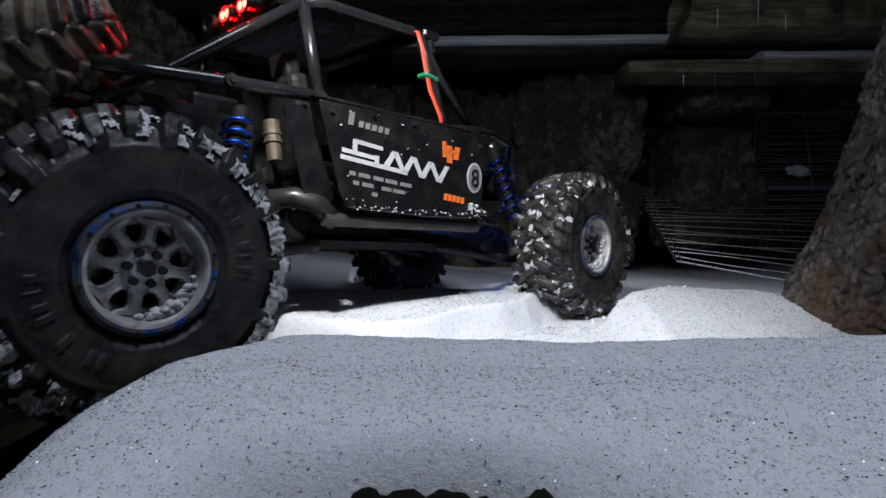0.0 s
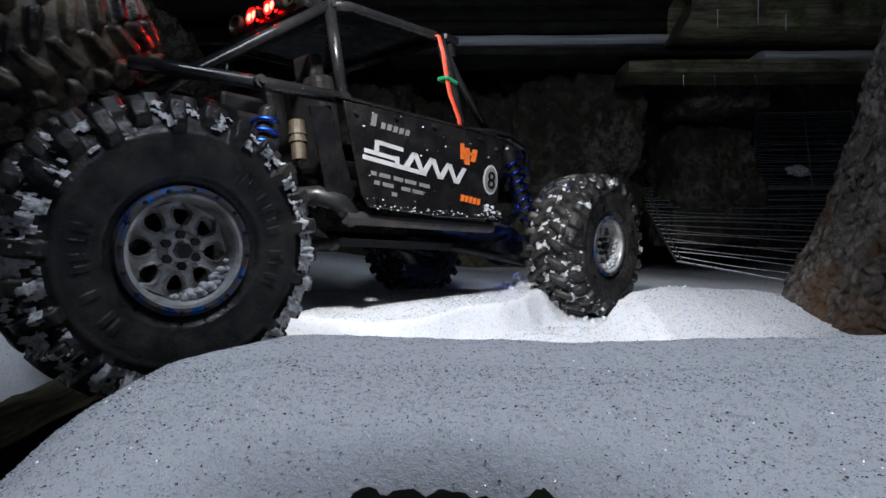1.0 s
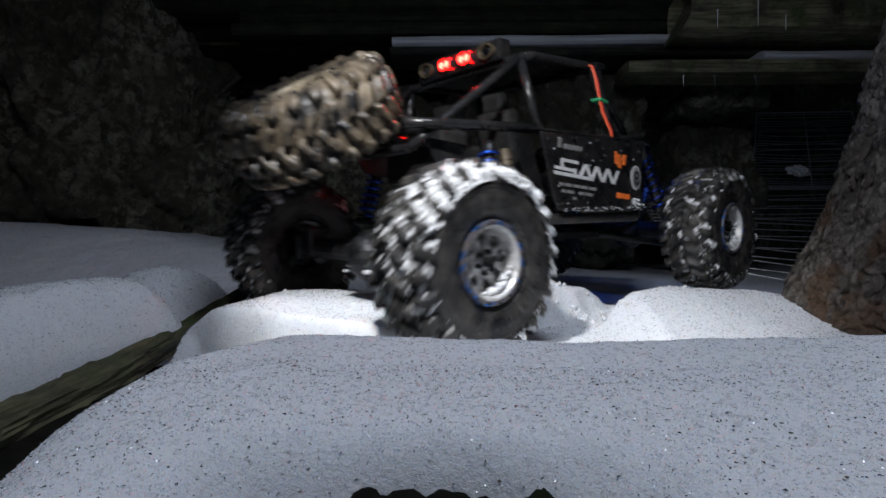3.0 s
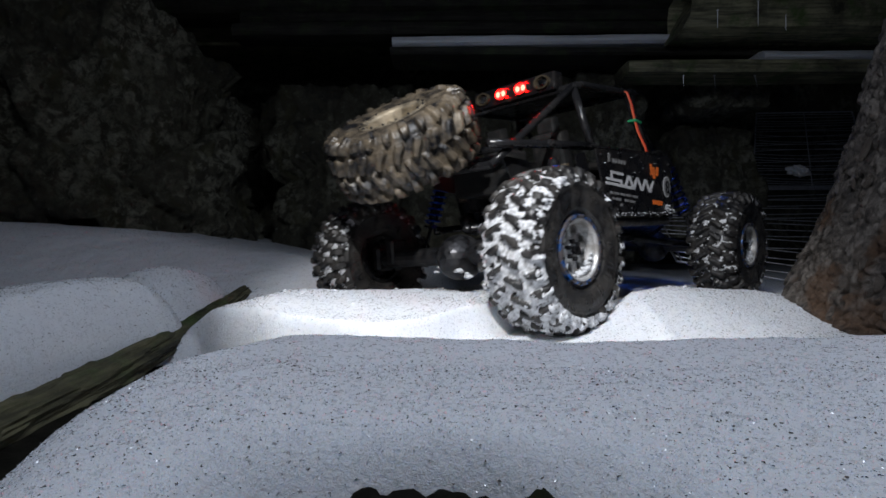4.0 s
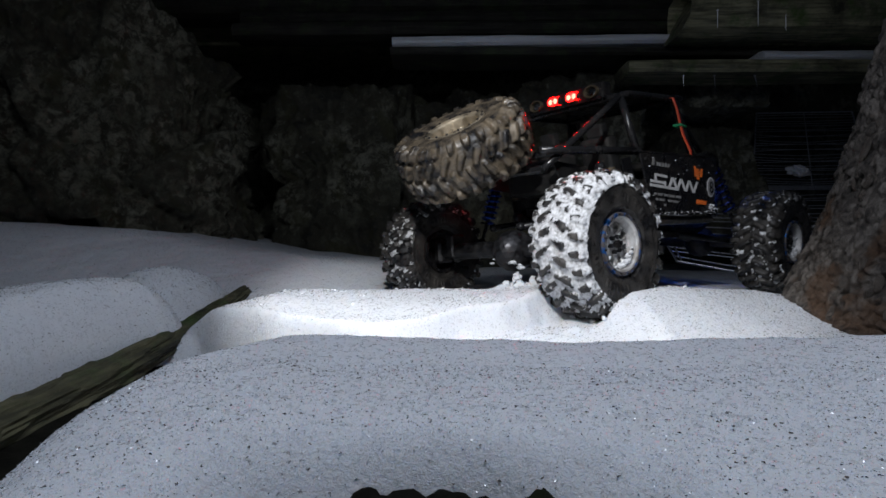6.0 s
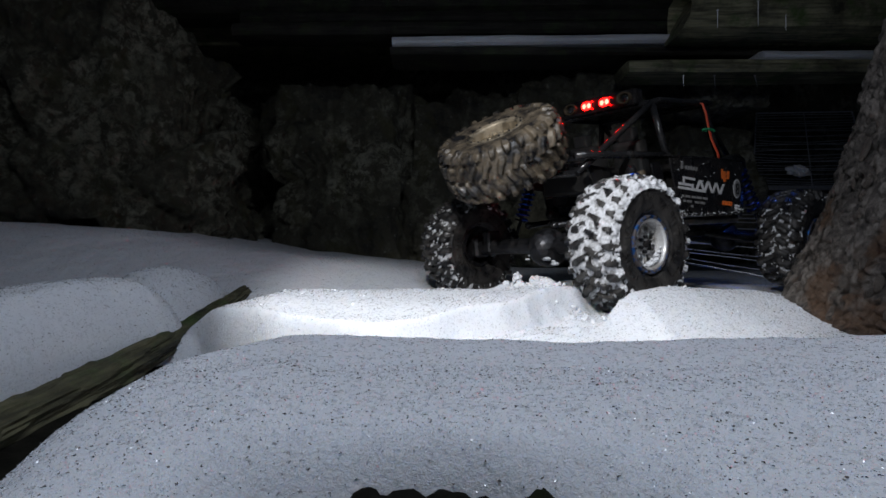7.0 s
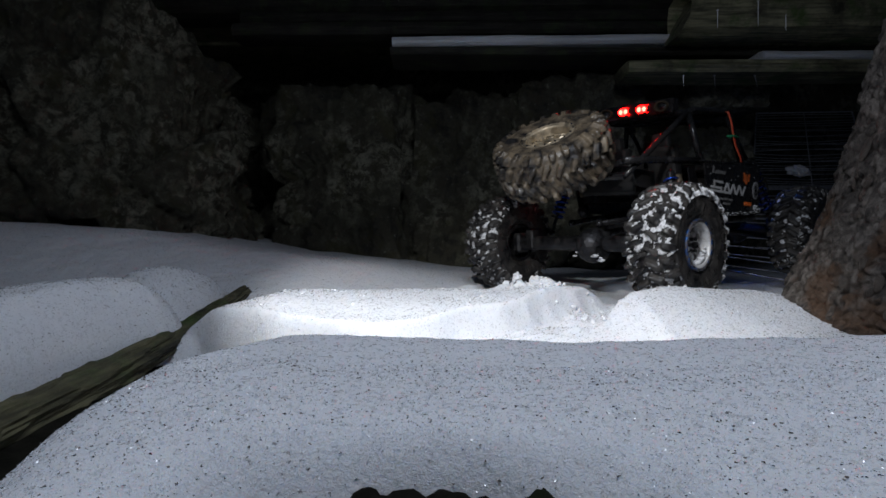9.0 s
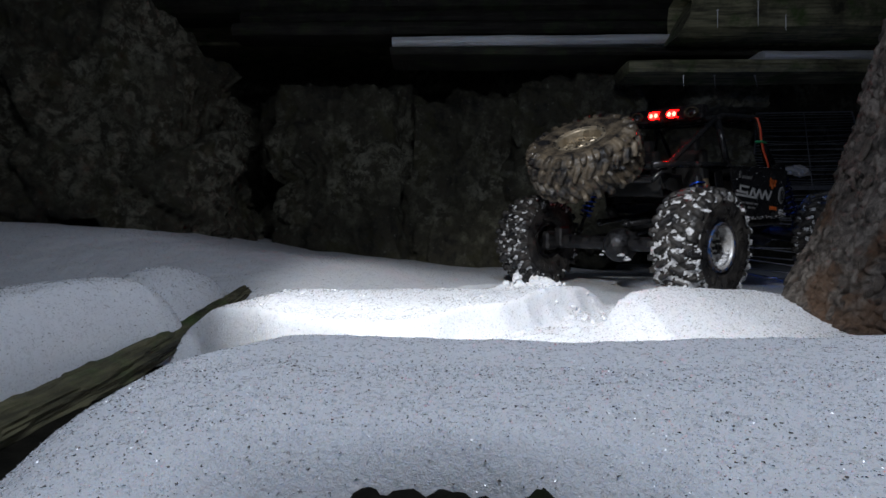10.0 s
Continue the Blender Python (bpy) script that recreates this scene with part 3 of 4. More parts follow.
# ---- the split log at the edge of the snow ----
def build_log():
    p, q = Vector((-0.190, 0.12, -0.014)), Vector((-0.2145, 0.605, 0.0245))
    n, seg = 240, 64
    bm = bmesh.new()
    rings = []
    ax = (q - p).normalized()
    side = ax.cross(Vector((0, 0, 1))).normalized()
    up = side.cross(ax)
    for i in range(n + 1):
        c = p.lerp(q, i / n) - Vector((0, 0, 0.009 * math.sin(math.pi * i / n)))
        ring = []
        for k in range(seg):
            a = 2 * math.pi * k / seg
            r = (0.0118 - 0.0058 * (i / n) ** 2) * (1 + 0.18 * noise.fractal(Vector((i * 0.032, math.cos(a) * 1.6, math.sin(a) * 1.6)), 0.8, 2, 5))
            # bark flaked off in long strips
            flake = noise.noise(Vector((i * 0.035 + 5, math.cos(a) * 3.2, math.sin(a) * 3.2)))
            r -= 0.0014 * max(0.0, min(1.0, (flake - 0.02) * 14)) + 0.0007 * noise.noise(Vector((i * 0.08, math.cos(a) * 9, math.sin(a) * 9)))
            ring.append(bm.verts.new(c + side * math.cos(a) * r * 1.15 + up * math.sin(a) * r))
        rings.append(ring)
    for a, b in zip(rings, rings[1:]):
        for k in range(seg):
            bm.faces.new((a[k], a[(k + 1) % seg], b[(k + 1) % seg], b[k]))
    bm.faces.new(rings[0][::-1])
    bm.faces.new(rings[-1])
    tagged(part("fallen_log", bm, LOGWOOD), "wet brown split log with flaking bark in the snow", "log")


build_log()


# ---- pine trunk ----
ZS = [-0.05, 0.024, 0.055, 0.096, 0.147, 0.199, 0.245, 0.286, 0.6, 1.6]
RS = [0.23, 0.192, 0.181, 0.166, 0.149, 0.135, 0.125, 0.112, 0.095, 0.08]


def build_tree():
    cx, cy = 0.50, 0.44
    nz, na = 460, 420
    bm = bmesh.new()
    rings = []
    for i in range(nz + 1):
        z = -0.05 + 1.6 * (i / nz) ** 1.9
        r0 = float(np.interp(z, ZS, RS))
        ring = []
        for k in range(na):
            a = 2 * math.pi * k / na
            flare = 1 + 0.05 * math.exp(-max(z, 0) / 0.06) * math.sin(5 * a + 0.6)
            p = Vector((math.cos(a) * 0.16, math.sin(a) * 0.16, z * 0.62))
            warp = noise.noise_vector(p * 26) * 0.011 + noise.noise_vector(p * 80) * 0.004
            dist, _ = noise.voronoi((p + warp) * 115)
            crack = min(1.0, (dist[1] - dist[0]) * 4.5)
            tier = noise.cell((p + warp) * 48)
            r = r0 * flare + 0.0042 * crack + 0.0024 * tier + 0.0030 * noise.fractal(p * 90, 0.6, 2, 5) - 0.002
            ring.append(bm.verts.new((r * math.cos(a), r * math.sin(a), z)))
        rings.append(ring)
    for a, b in zip(rings, rings[1:]):
        for k in range(na):
            bm.faces.new((a[k], a[(k + 1) % na], b[(k + 1) % na], b[k]))
    tree = thing("pine_tree", "pine trunk with scaly grey-brown bark flaring into snow", "tree", at=pose(cx, cy, 0))
    part("trunk", bm, BARK, tree, smooth=True)
    # loose bark plates on the side towards the snow track
    rng = random.Random(12)
    shapes = []
    for s in range(9):
        bm = bmesh.new()
        n = rng.randint(7, 10)
        low = [bm.verts.new((rng.uniform(0.7, 1.15) * math.cos(2 * math.pi * i / n), rng.uniform(0.7, 1.15) * math.sin(2 * math.pi * i / n), -0.25)) for i in range(n)]
        high = [bm.verts.new((v_.co.x * rng.uniform(0.78, 0.95), v_.co.y * rng.uniform(0.78, 0.95), 0.10 + rng.uniform(-0.05, 0.09))) for v_ in low]
        mid = bm.verts.new((rng.uniform(-0.2, 0.2), rng.uniform(-0.2, 0.2), 0.19))
        for i in range(n):
            bm.faces.new((low[i], low[(i + 1) % n], high[(i + 1) % n], high[i]))
            bm.faces.new((high[i], high[(i + 1) % n], mid))
        shapes.append(mesh_of("bark_plate", bm, BARK))
    for i in range(300):
        a = math.radians(rng.uniform(-205, -75))
        z = 0.40 * rng.random() ** 1.2 - 0.005
        r = float(np.interp(z, ZS, RS)) * (1 + 0.05 * math.exp(-max(z, 0) / 0.06) * math.sin(5 * a + 0.6)) + 0.001
        slope = (float(np.interp(z + 0.01, ZS, RS)) - float(np.interp(z - 0.01, ZS, RS))) / 0.02
        nrm = Vector((math.cos(a), math.sin(a), -slope)).normalized()
        size = rng.uniform(0.003, 0.0085)
        m = Matrix.Translation((r * math.cos(a), r * math.sin(a), z)) @ nrm.to_track_quat("Z", "Y").to_matrix().to_4x4() @ pose(0, 0, 0, rng.uniform(-10, 10), rng.uniform(-10, 10), rng.uniform(-25, 25))
        ob = new("bark_plate", rng.choice(shapes))
        ob.parent = tree
        ob.matrix_basis = m @ Matrix.Diagonal((size * rng.uniform(0.6, 0.9), size * rng.uniform(1.0, 1.5), size * rng.uniform(0.6, 1.2), 1))


build_tree()


# ---- wire racks ----
def rack(label, corners, wires, bars):
    """corners: front left, front right, back right, back left."""
    a, b, c, d = [Vector(p) for p in corners]
    ob = thing("wire_rack", label, "wire rack", "old wire racks", at=Matrix.Translation(a))
    bm = bmesh.new()
    for p, q in ((a, b), (b, c), (c, d), (d, a)):
        rod(bm, p - a, q - a, 0.0022, 8)
    part("frame", bm, WIRE, ob)
    rng = random.Random(len(label))
    for i in range(1, wires):
        t = i / wires + rng.uniform(-0.1, 0.1) / wires
        p, q = a.lerp(d, t) - a, b.lerp(c, t) - a
        sag = Vector((0, 0, rng.uniform(-0.008, 0.004)))
        bm = bmesh.new()
        sweep(bm, [p, p.lerp(q, 0.25) + sag * 0.7, p.lerp(q, 0.5) + sag, p.lerp(q, 0.75) + sag * 0.6, q], 0.0011, 5)
        part("wire", bm, WIRE, ob)
    for t in bars:
        p, q = a.lerp(b, t) - a, d.lerp(c, t) - a
        bm = bmesh.new()
        rod(bm, p, q, 0.0016, 6)
        part("crossbar", bm, WIRE, ob)


rack("bent rusty wire oven rack leaning on the rocks", [(0.445, 1.06, 0.047), (0.615, 0.97, 0.012), (1.10, 1.46, 0.235), (0.50, 1.46, 0.228)], 19, (0.05, 0.93))
rack("rusty wire rack standing upright in the dark", [(0.845, 1.52, 0.235), (1.16, 1.50, 0.235), (1.16, 1.58, 0.46), (0.90, 1.60, 0.46)], 27, (0.5,))
bm = bmesh.new()
ball(bm, (0, 0, 0), 0.018, 4, (1.5, 1, 0.8))
for vert in bm.verts:
    vert.co *= 1 + 0.6 * noise.fractal(vert.co * 60, 0.8, 2, 4)
ob = tagged(part("snow_clump", bm, SNOW, smooth=True), "small clump of snow caught on a wire rack", "snow")
ob.matrix_world = pose(0.955, 1.49, 0.28)


# ---- the radio-controlled rock crawler ----
def inside(pts, U, V):
    """Signed distance to an outline, positive inside."""
    best = np.full(U.shape, 9.0)
    odd = np.zeros(U.shape, bool)
    n = len(pts)
    for i in range(n):
        (x0, y0), (x1, y1) = pts[i], pts[(i + 1) % n]
        dx, dy = x1 - x0, y1 - y0
        s = np.clip(((U - x0) * dx + (V - y0) * dy) / (dx * dx + dy * dy), 0, 1)
        best = np.minimum(best, np.hypot(U - x0 - s * dx, V - y0 - s * dy))
        cross = (y0 > V) != (y1 > V)
        odd ^= cross & (U < dx * (V - y0) / (dy if abs(dy) > 1e-12 else 1e-12) + x0)
    return np.where(odd, best, -best)


TYRE_PROFILE = [(-0.016, 0.0240), (-0.0185, 0.0245), (-0.0222, 0.0275), (-0.0250, 0.034), (-0.0262, 0.042), (-0.0260, 0.049), (-0.0240, 0.0555), (-0.0195, 0.0598), (-0.010, 0.0615),
                (0.0, 0.0618), (0.010, 0.0615), (0.0195, 0.0598), (0.0240, 0.0555), (0.0260, 0.049), (0.0262, 0.042), (0.0250, 0.034), (0.0222, 0.0275), (0.0185, 0.0245), (0.016, 0.0240)]


def tyre_surface(na=480, nw=84):
    """Angles, and the profile resampled with its way from the crown and its outward normals."""
    p = np.array(TYRE_PROFILE)
    s = np.concatenate([[0], np.cumsum(np.hypot(*np.diff(p, axis=0).T))])
    s -= s[-1] / 2
    p = np.stack([p[:, 0], 0.024 + (p[:, 1] - 0.024) * 0.935], 1)
    q = np.linspace(s[0], s[-1], nw)
    y, r = np.interp(q, s, p[:, 0]), np.interp(q, s, p[:, 1])
    for _ in range(2):
        y[1:-1], r[1:-1] = (y[:-2] + 2 * y[1:-1] + y[2:]) / 4, (r[:-2] + 2 * r[1:-1] + r[2:]) / 4
    dy, dr = np.gradient(y), np.gradient(r)
    ln = np.hypot(dy, dr)
    return np.arange(na) * 2 * math.pi / na, q, y, r, -dr / ln, dy / ln


def ring_mesh(name, A, Y, R, material, keep=None):
    co = np.stack([R * np.cos(A), Y, R * np.sin(A)], 2).reshape(-1, 3)
    na, nw = R.shape
    i = np.arange(na * nw).reshape(na, nw)
    j = np.roll(i, -1, 0)
    f = np.stack([i[:, :-1], i[:, 1:], j[:, 1:], j[:, :-1]], 2)
    f = f[keep[:, :-1]] if keep is not None else f.reshape(-1, 4)
    me = bpy.data.meshes.new(name)
    me.from_pydata(co.tolist(), [], f.tolist())
    me.polygons.foreach_set("use_smooth", [True] * len(me.polygons))
    me.materials.append(material)
    return me


def tread_height(q, na):
    """Height of the lugs, 0 to 1, over angle and way from the crown: hooked lugs in the middle, blocks over the shoulder."""
    count = 26
    pitch = 2 * math.pi * 0.0645 / count
    per = na // count * 2
    U, V = np.meshgrid(np.arange(per) * (2 * pitch / per), q, indexing="ij")
    top = np.full(U.shape, -9.0)
    for s in (-1, 1):
        for i in range(-1, 4):
            c = i * pitch + (pitch / 2 if s > 0 else 0)
            hook = [(-0.0075, 0.0005), (-0.0010, -0.0005), (0.0035, 0.0060), (0.0090, 0.0105), (0.0085, 0.0150), (0.0010, 0.0148), (-0.0035, 0.0090)]
            end = 0.0315 if i % 2 else 0.0275
            block = [(-0.0085, 0.0165), (-0.0020, 0.0172), (0.0015, 0.0225), (0.0018, end), (-0.0078, end), (-0.0098, 0.0230)]
            for pts in (hook, block):
                top = np.maximum(top, inside([(c + 0.8 * u, s * w) for u, w in pts], U, V))
    h = smooth01((top + 0.0004) / 0.0016)
    return np.tile(h, (count // 2, 1))


def tyre_mesh(material):
    na, nw = 624, 96
    ang, q, y, r, ny, nr = tyre_surface(na, nw)
    h = tread_height(q, na)
    h = h * np.where(np.abs(q) > 0.024, 0.70, 1.0)[None, :] * 0.0056
    # moulded rings and raised marks on the side wall
    ringy = 0.0009 * (np.exp(-((r - 0.0470) / 0.0008) ** 2) + np.exp(-((r - 0.0315) / 0.0009) ** 2)) * (np.abs(y) > 0.02)
    marks = (np.abs(r - 0.0385) < 0.0030)[None, :] * ((np.sin(ang * 19) + np.sin(ang * 47) > 0.3) & (np.sin(ang * 2) > 0.1))[:, None] * (np.abs(y) > 0.02)[None, :] * 0.0006
    d = h + ringy[None, :] + marks
    A = np.repeat(ang[:, None], nw, 1)
    return ring_mesh("tyre", A, y[None, :] + ny[None, :] * d, r[None, :] + nr[None, :] * d, material)


def shrink(bm):
    bmesh.ops.transform(bm, matrix=Matrix.Diagonal((0.81, 1, 0.81, 1)), verts=bm.verts)


def spoke_mesh(material):
    """A flat spoke between two windows, with raised borders."""
    bm = bmesh.new()
    vs = []
    for x, w in ((0.0100, 0.0045), (0.0122, 0.0047), (0.0136, 0.0032), (0.0180, 0.0030), (0.0208, 0.0044), (0.0223, 0.0088), (0.0240, 0.0097)):
        rise = 0.0012 if 0.0126 < x < 0.0210 else 0.0004
        vs.append([bm.verts.new((x, yy - 0.0035, zz)) for yy, zz in ((-0.0075, -w * 0.86), (-0.0108, -w), (-0.0112 - rise, -w * 0.80), (-0.0112, -w * 0.45), (-0.0112, w * 0.45), (-0.0112 - rise, w * 0.80), (-0.0108, w), (-0.0075, w * 0.86))])
    for a, b in zip(vs, vs[1:]):
        for i in range(7):
            bm.faces.new((a[i], a[i + 1], b[i + 1], b[i]))
    shrink(bm)
    bmesh.ops.recalc_face_normals(bm, faces=bm.faces)
    return mesh_of("spoke", bm, material)


def rim_mesh(material):
    bm = bmesh.new()
    lathe(bm, [(-0.0235, 0.0300), (-0.0245, 0.0290), (-0.0240, 0.0272), (-0.0225, 0.0262), (-0.0120, 0.0245), (-0.0105, 0.0235), (-0.0095, 0.0215), (-0.0085, 0.0212), (-0.0085, 0.0240), (0.018, 0.0255), (0.020, 0.0300), (-0.0235, 0.0300)], 56)
    lathe(bm, [(-0.0172, 0.0), (-0.0172, 0.0062), (-0.0162, 0.0070), (-0.0160, 0.0092), (-0.0148, 0.0108), (-0.0110, 0.0120)], 40)
    shrink(bm)
    bmesh.ops.recalc_face_normals(bm, faces=bm.faces)
    return mesh_of("wheel", bm, material)


def wheel_parts(rim_mat, tyre_mat, ring_mat):
    """Meshes of one wheel; its outer face looks to -y. Returns the rim, and (name, mesh, label, turn) for its pieces."""
    rim = rim_mesh(rim_mat)
    tyre = tyre_mesh(tyre_mat)
    bm = bmesh.new()
    lathe(bm, [(-0.0205, 0.0335), (-0.0246, 0.0325), (-0.0252, 0.0305), (-0.0246, 0.0288), (-0.0215, 0.0284), (-0.0205, 0.0335)], 64)
    shrink(bm)
    bmesh.ops.recalc_face_normals(bm, faces=bm.faces)
    ring = mesh_of("beadlock_ring", bm, ring_mat)
    kids = [("tyre", tyre, "black knobbly tyre with hooked lugs", 0), ("beadlock_ring", ring, "worn beadlock ring", 0)]
    bm = bmesh.new()
    rod(bm, (0.0066, -0.0130, 0), (0.0066, -0.0190, 0), 0.0018, 6)
    nut = mesh_of("wheel_nut", bm, STEEL)
    bm = bmesh.new()
    rod(bm, (0.0250, -0.0240, 0), (0.0250, -0.0262, 0), 0.0009, 6)
    screw = mesh_of("ring_screw", bm, STEEL)
    bm = bmesh.new()
    rod(bm, (0, -0.014, 0), (0, -0.0215, 0), 0.0034, 6)
    axle_nut = mesh_of("axle_nut", bm, PANEL)
    # added black disc behind the spokes that makes their windows look dark
    bm = bmesh.new()
    lathe(bm, [(-0.0040, 0.0), (-0.0040, 0.0190)], 32)
    dark = mesh_of("brake_plate", bm, PANEL)
    # added black cap over the inner lip, standing in for shade there
    bm = bmesh.new()
    lathe(bm, [(0.0195, 0.0312), (0.0212, 0.0300), (0.0208, 0.0262), (0.0100, 0.0225), (0.0090, 0.0)], 48)
    shrink(bm)
    bmesh.ops.recalc_face_normals(bm, faces=bm.faces)
    shade_cap = mesh_of("inner_drum", bm, PANEL)
    spoke = spoke_mesh(rim_mat)
    kids += [("axle_nut", axle_nut, "", 0), ("brake_plate", dark, "", 0), ("inner_drum", shade_cap, "dull black cap added for the shade inside the wheel", 0)]
    kids += [("spoke", spoke, "", 45 * i) for i in range(8)]
    kids += [("wheel_nut", nut, "", 60 * i) for i in range(6)]
    kids += [("ring_screw", screw, "", 22.5 * i) for i in range(16)]
    return rim, kids


def snow_crust(seed, cover, swing):
    """Snow packed in and over the tread, in ragged patches."""
    na, nw = 624, 84
    ang, q, y, r, ny, nr = tyre_surface(na, nw)
    d = np.zeros((na, nw))
    keep = np.zeros((na, nw), bool)
    h = tread_height(q, na)
    for i, a in enumerate(ang):
        for k in range(nw):
            if abs(q[k]) > 0.031:
                continue
            p = Vector((0.064 * math.cos(a), q[k], 0.064 * math.sin(a)))
            m = noise.fractal(p * 140 + Vector((seed * 3.7, 0, 0)), 0.8, 2.0, 3) + cover + swing * math.cos(a + 0.7) - 0.30 * h[i, k] - 16 * max(0, abs(q[k]) - 0.021)
            d[i, k] = 0.0047 * max(h[i, k], 0.30) + 0.0016 * min(0.8, max(-0.4, m)) + 0.0009 * noise.noise(p * 420) + 0.0006 * noise.noise(p * 900)
            keep[i, k] = m > -0.15
    A = np.repeat(ang[:, None], nw, 1)
    return ring_mesh("packed_snow", A, y[None, :] + ny[None, :] * d, r[None, :] + nr[None, :] * d, PACKED, keep)


SIZE = 0.966
FIT = Matrix.Translation((0.006, 0, 0)) @ Matrix.Diagonal((SIZE, SIZE, SIZE, 1))


def build_crawler():
    car = thing("rc_crawler", "black radio-controlled rock crawler with tube cage driving through snow", "toy vehicle", at=DRIVE[0][1])

    def add(name, bm, material, label="", parent=car, smooth=False):
        bmesh.ops.transform(bm, matrix=FIT, verts=bm.verts)
        return part(name, bm, material, parent, label, smooth)

    def sub(name, bm, material, parent, label="", smooth=False):
        bmesh.ops.transform(bm, matrix=FIT, verts=bm.verts)
        return part(name, bm, material, parent, label, smooth)

    def tube(name, pts, r=0.0042, material=TUBE, label="", both=True):
        for s in ((1, -1) if both else (1,)):
            bm = bmesh.new()
            sweep(bm, [(p[0], p[1] * s, p[2]) for p in pts], r * 0.9, 16)
            add(name, bm, material, label, smooth=True)

    # wheels
    rim, kids = wheel_parts(SILVER, RUBBER, BLUE)
    wheels, heaps = {}, {}
    for i, (key, (hx, hy)) in enumerate(HUBS.items()):
        w = new("wheel", rim)
        w.parent = car
        w["label"] = "silver eight-spoke beadlock wheel with snow-packed tyre"
        for name, me, label, turn in kids:
            k = new(name, me)
            k.parent = w
            k.matrix_basis = pose(0, 0, 0, 0, turn, 0)
            if label:
                k["label"] = label
        k = new("packed_snow", snow_crust(i + 2, {"rr": 0.12, "fr": -0.46, "rl": -0.32, "fl": -0.45}[key], 0.46 if key == "rr" else 0.0))
        k.parent = w
        tagged(k, "snow packed between the tyre lugs", kind="stuff")
        wheels[key] = w
        w.matrix_basis = pose(hx, hy, 0, 0, 0, 0 if hy < 0 else 180)
        w.scale = (SIZE, SIZE, SIZE)

    # loose snow that has gathered low in the right-hand rims
    for key, width in (("rr", 0.75), ("fr", 1.05)):
        bm = bmesh.new()
        rng = random.Random(31 if key == "rr" else 32)
        for i in range(70):
            a = -0.95 + rng.gauss(0, 0.42) * width
            rad = 0.0192 - abs(rng.gauss(0, 0.0014)) * width
            ball(bm, (rad * math.cos(a), -0.0180 + rng.uniform(-0.0025, 0.0025), rad * math.sin(a)), rng.uniform(0.0008, 0.0021), 2, (1.2, 1.1, 0.8))
        for vert in bm.verts:
            vert.co += noise.noise_vector(vert.co * 500) * 0.0005
        heap = part("rim_snow", bm, PACKED, car, "loose snow lying inside the rim", True)
        tagged(heap, "loose snow lying inside the rim", kind="stuff")
        heaps[key] = heap
        heap.matrix_basis = pose(*HUBS[key], 0)

    # spare wheel on its carrier, tilted back
    rim2, kids2 = wheel_parts(TAN, DUSTY, TAN)
    sp = new("spare_wheel", rim2)
    sp.parent = car
    sp["label"] = "dusty brown spare wheel tilted on the tail"
    n = Vector((-0.50, -0.09, 0.86)).normalized()
    q = (-n).to_track_quat("Y", "Z").to_matrix().to_4x4()
    sp.matrix_basis = Matrix.Translation((-0.198, 0.0145, 0.100)) @ q
    sp.scale = (1.17, 1.04, 1.17)
    for name, me, label, turn in kids2:
        if name in ("wheel_nut", "axle_nut"):
            continue
        k = new(name, me)
        k.parent = sp
        k.matrix_basis = pose(0, 0, 0, 0, turn, 0) @ Matrix.Diagonal((0.889, 1, 0.889, 1) if name == "tyre" else (1, 1, 1, 1))
    bm = bmesh.new()
    for a in (0.4, 2.5):
        rod(bm, (0, -0.012, 0), (0.019 * math.cos(a), -0.015, 0.019 * math.sin(a)), 0.0026, 8)
    rod(bm, (0, -0.006, 0), (0, -0.018, 0), 0.005, 10)
    k = part("carrier_clamp", bm, TAN, sp)
    bm = bmesh.new()
    rod(bm, (-0.13, 0.004, 0.088), (-0.208, 0.015, 0.108), 0.006, 10)
    box(bm, -0.13, 0, 0.086, 0.02, 0.06, 0.008, bevel=0.001)
    add("spare_carrier", bm, TUBE)

    # cage
    T, L = (-0.070, -0.0725, 0.1535), (-0.0672, -0.0880, 0.0942)
    Wd, Pb = (0.027, -0.0738, 0.1590), (0.042, -0.088, 0.091)
    tube("roof_rail", [T, (-0.055, -0.0716, 0.1575), (0.02, -0.073, 0.1605), Wd])
    tube("rear_pillar", [T, L])
    tube("windscreen_pillar", [Wd, (0.031, -0.078, 0.14), Pb])
    tube("windscreen_stay", [Wd, (0.050, -0.072, 0.135), (0.086, -0.076, 0.097)], 0.0034)
    tube("side_tube", [L, (-0.117, -0.0740, 0.0949), (-0.150, -0.0650, 0.0944), (-0.179, -0.0586, 0.0937)], 0.0044)
    tube("rear_stay", [T, (-0.110, -0.0655, 0.1235), (-0.150, -0.0580, 0.0925), (-0.1723, -0.0551, 0.0762)], 0.0040)
    for p in (T, L, (-0.117, -0.0770, 0.0949)):
        for s in (1, -1):
            bm = bmesh.new()
            rod(bm, (p[0], s * p[1] - 0.0035, p[2]), (p[0], s * p[1] + 0.0035, p[2]), 0.0036, 10)
            rod(bm, (p[0], s * p[1] - 0.0050, p[2]), (p[0], s * p[1] + 0.0050, p[2]), 0.0018, 6)
            add("cage_bolt", bm, STEEL, "steel cap screw")
    for y0, p in ((0.0715, T), (0.0738, Wd), (0.063, (-0.150, 0, 0.0940)), (0.0551, (-0.1723, 0, 0.0762))):
        bm = bmesh.new()
        rod(bm, (p[0], -y0, p[2]), (p[0], y0, p[2]), 0.0038, 10)
        add("cross_tube", bm, TUBE)
    bm = bmesh.new()
    rod(bm, (-0.150, 0.03, 0.093), (-0.090, 0.068, 0.138), 0.0034, 10)
    add("brace", bm, TUBE)
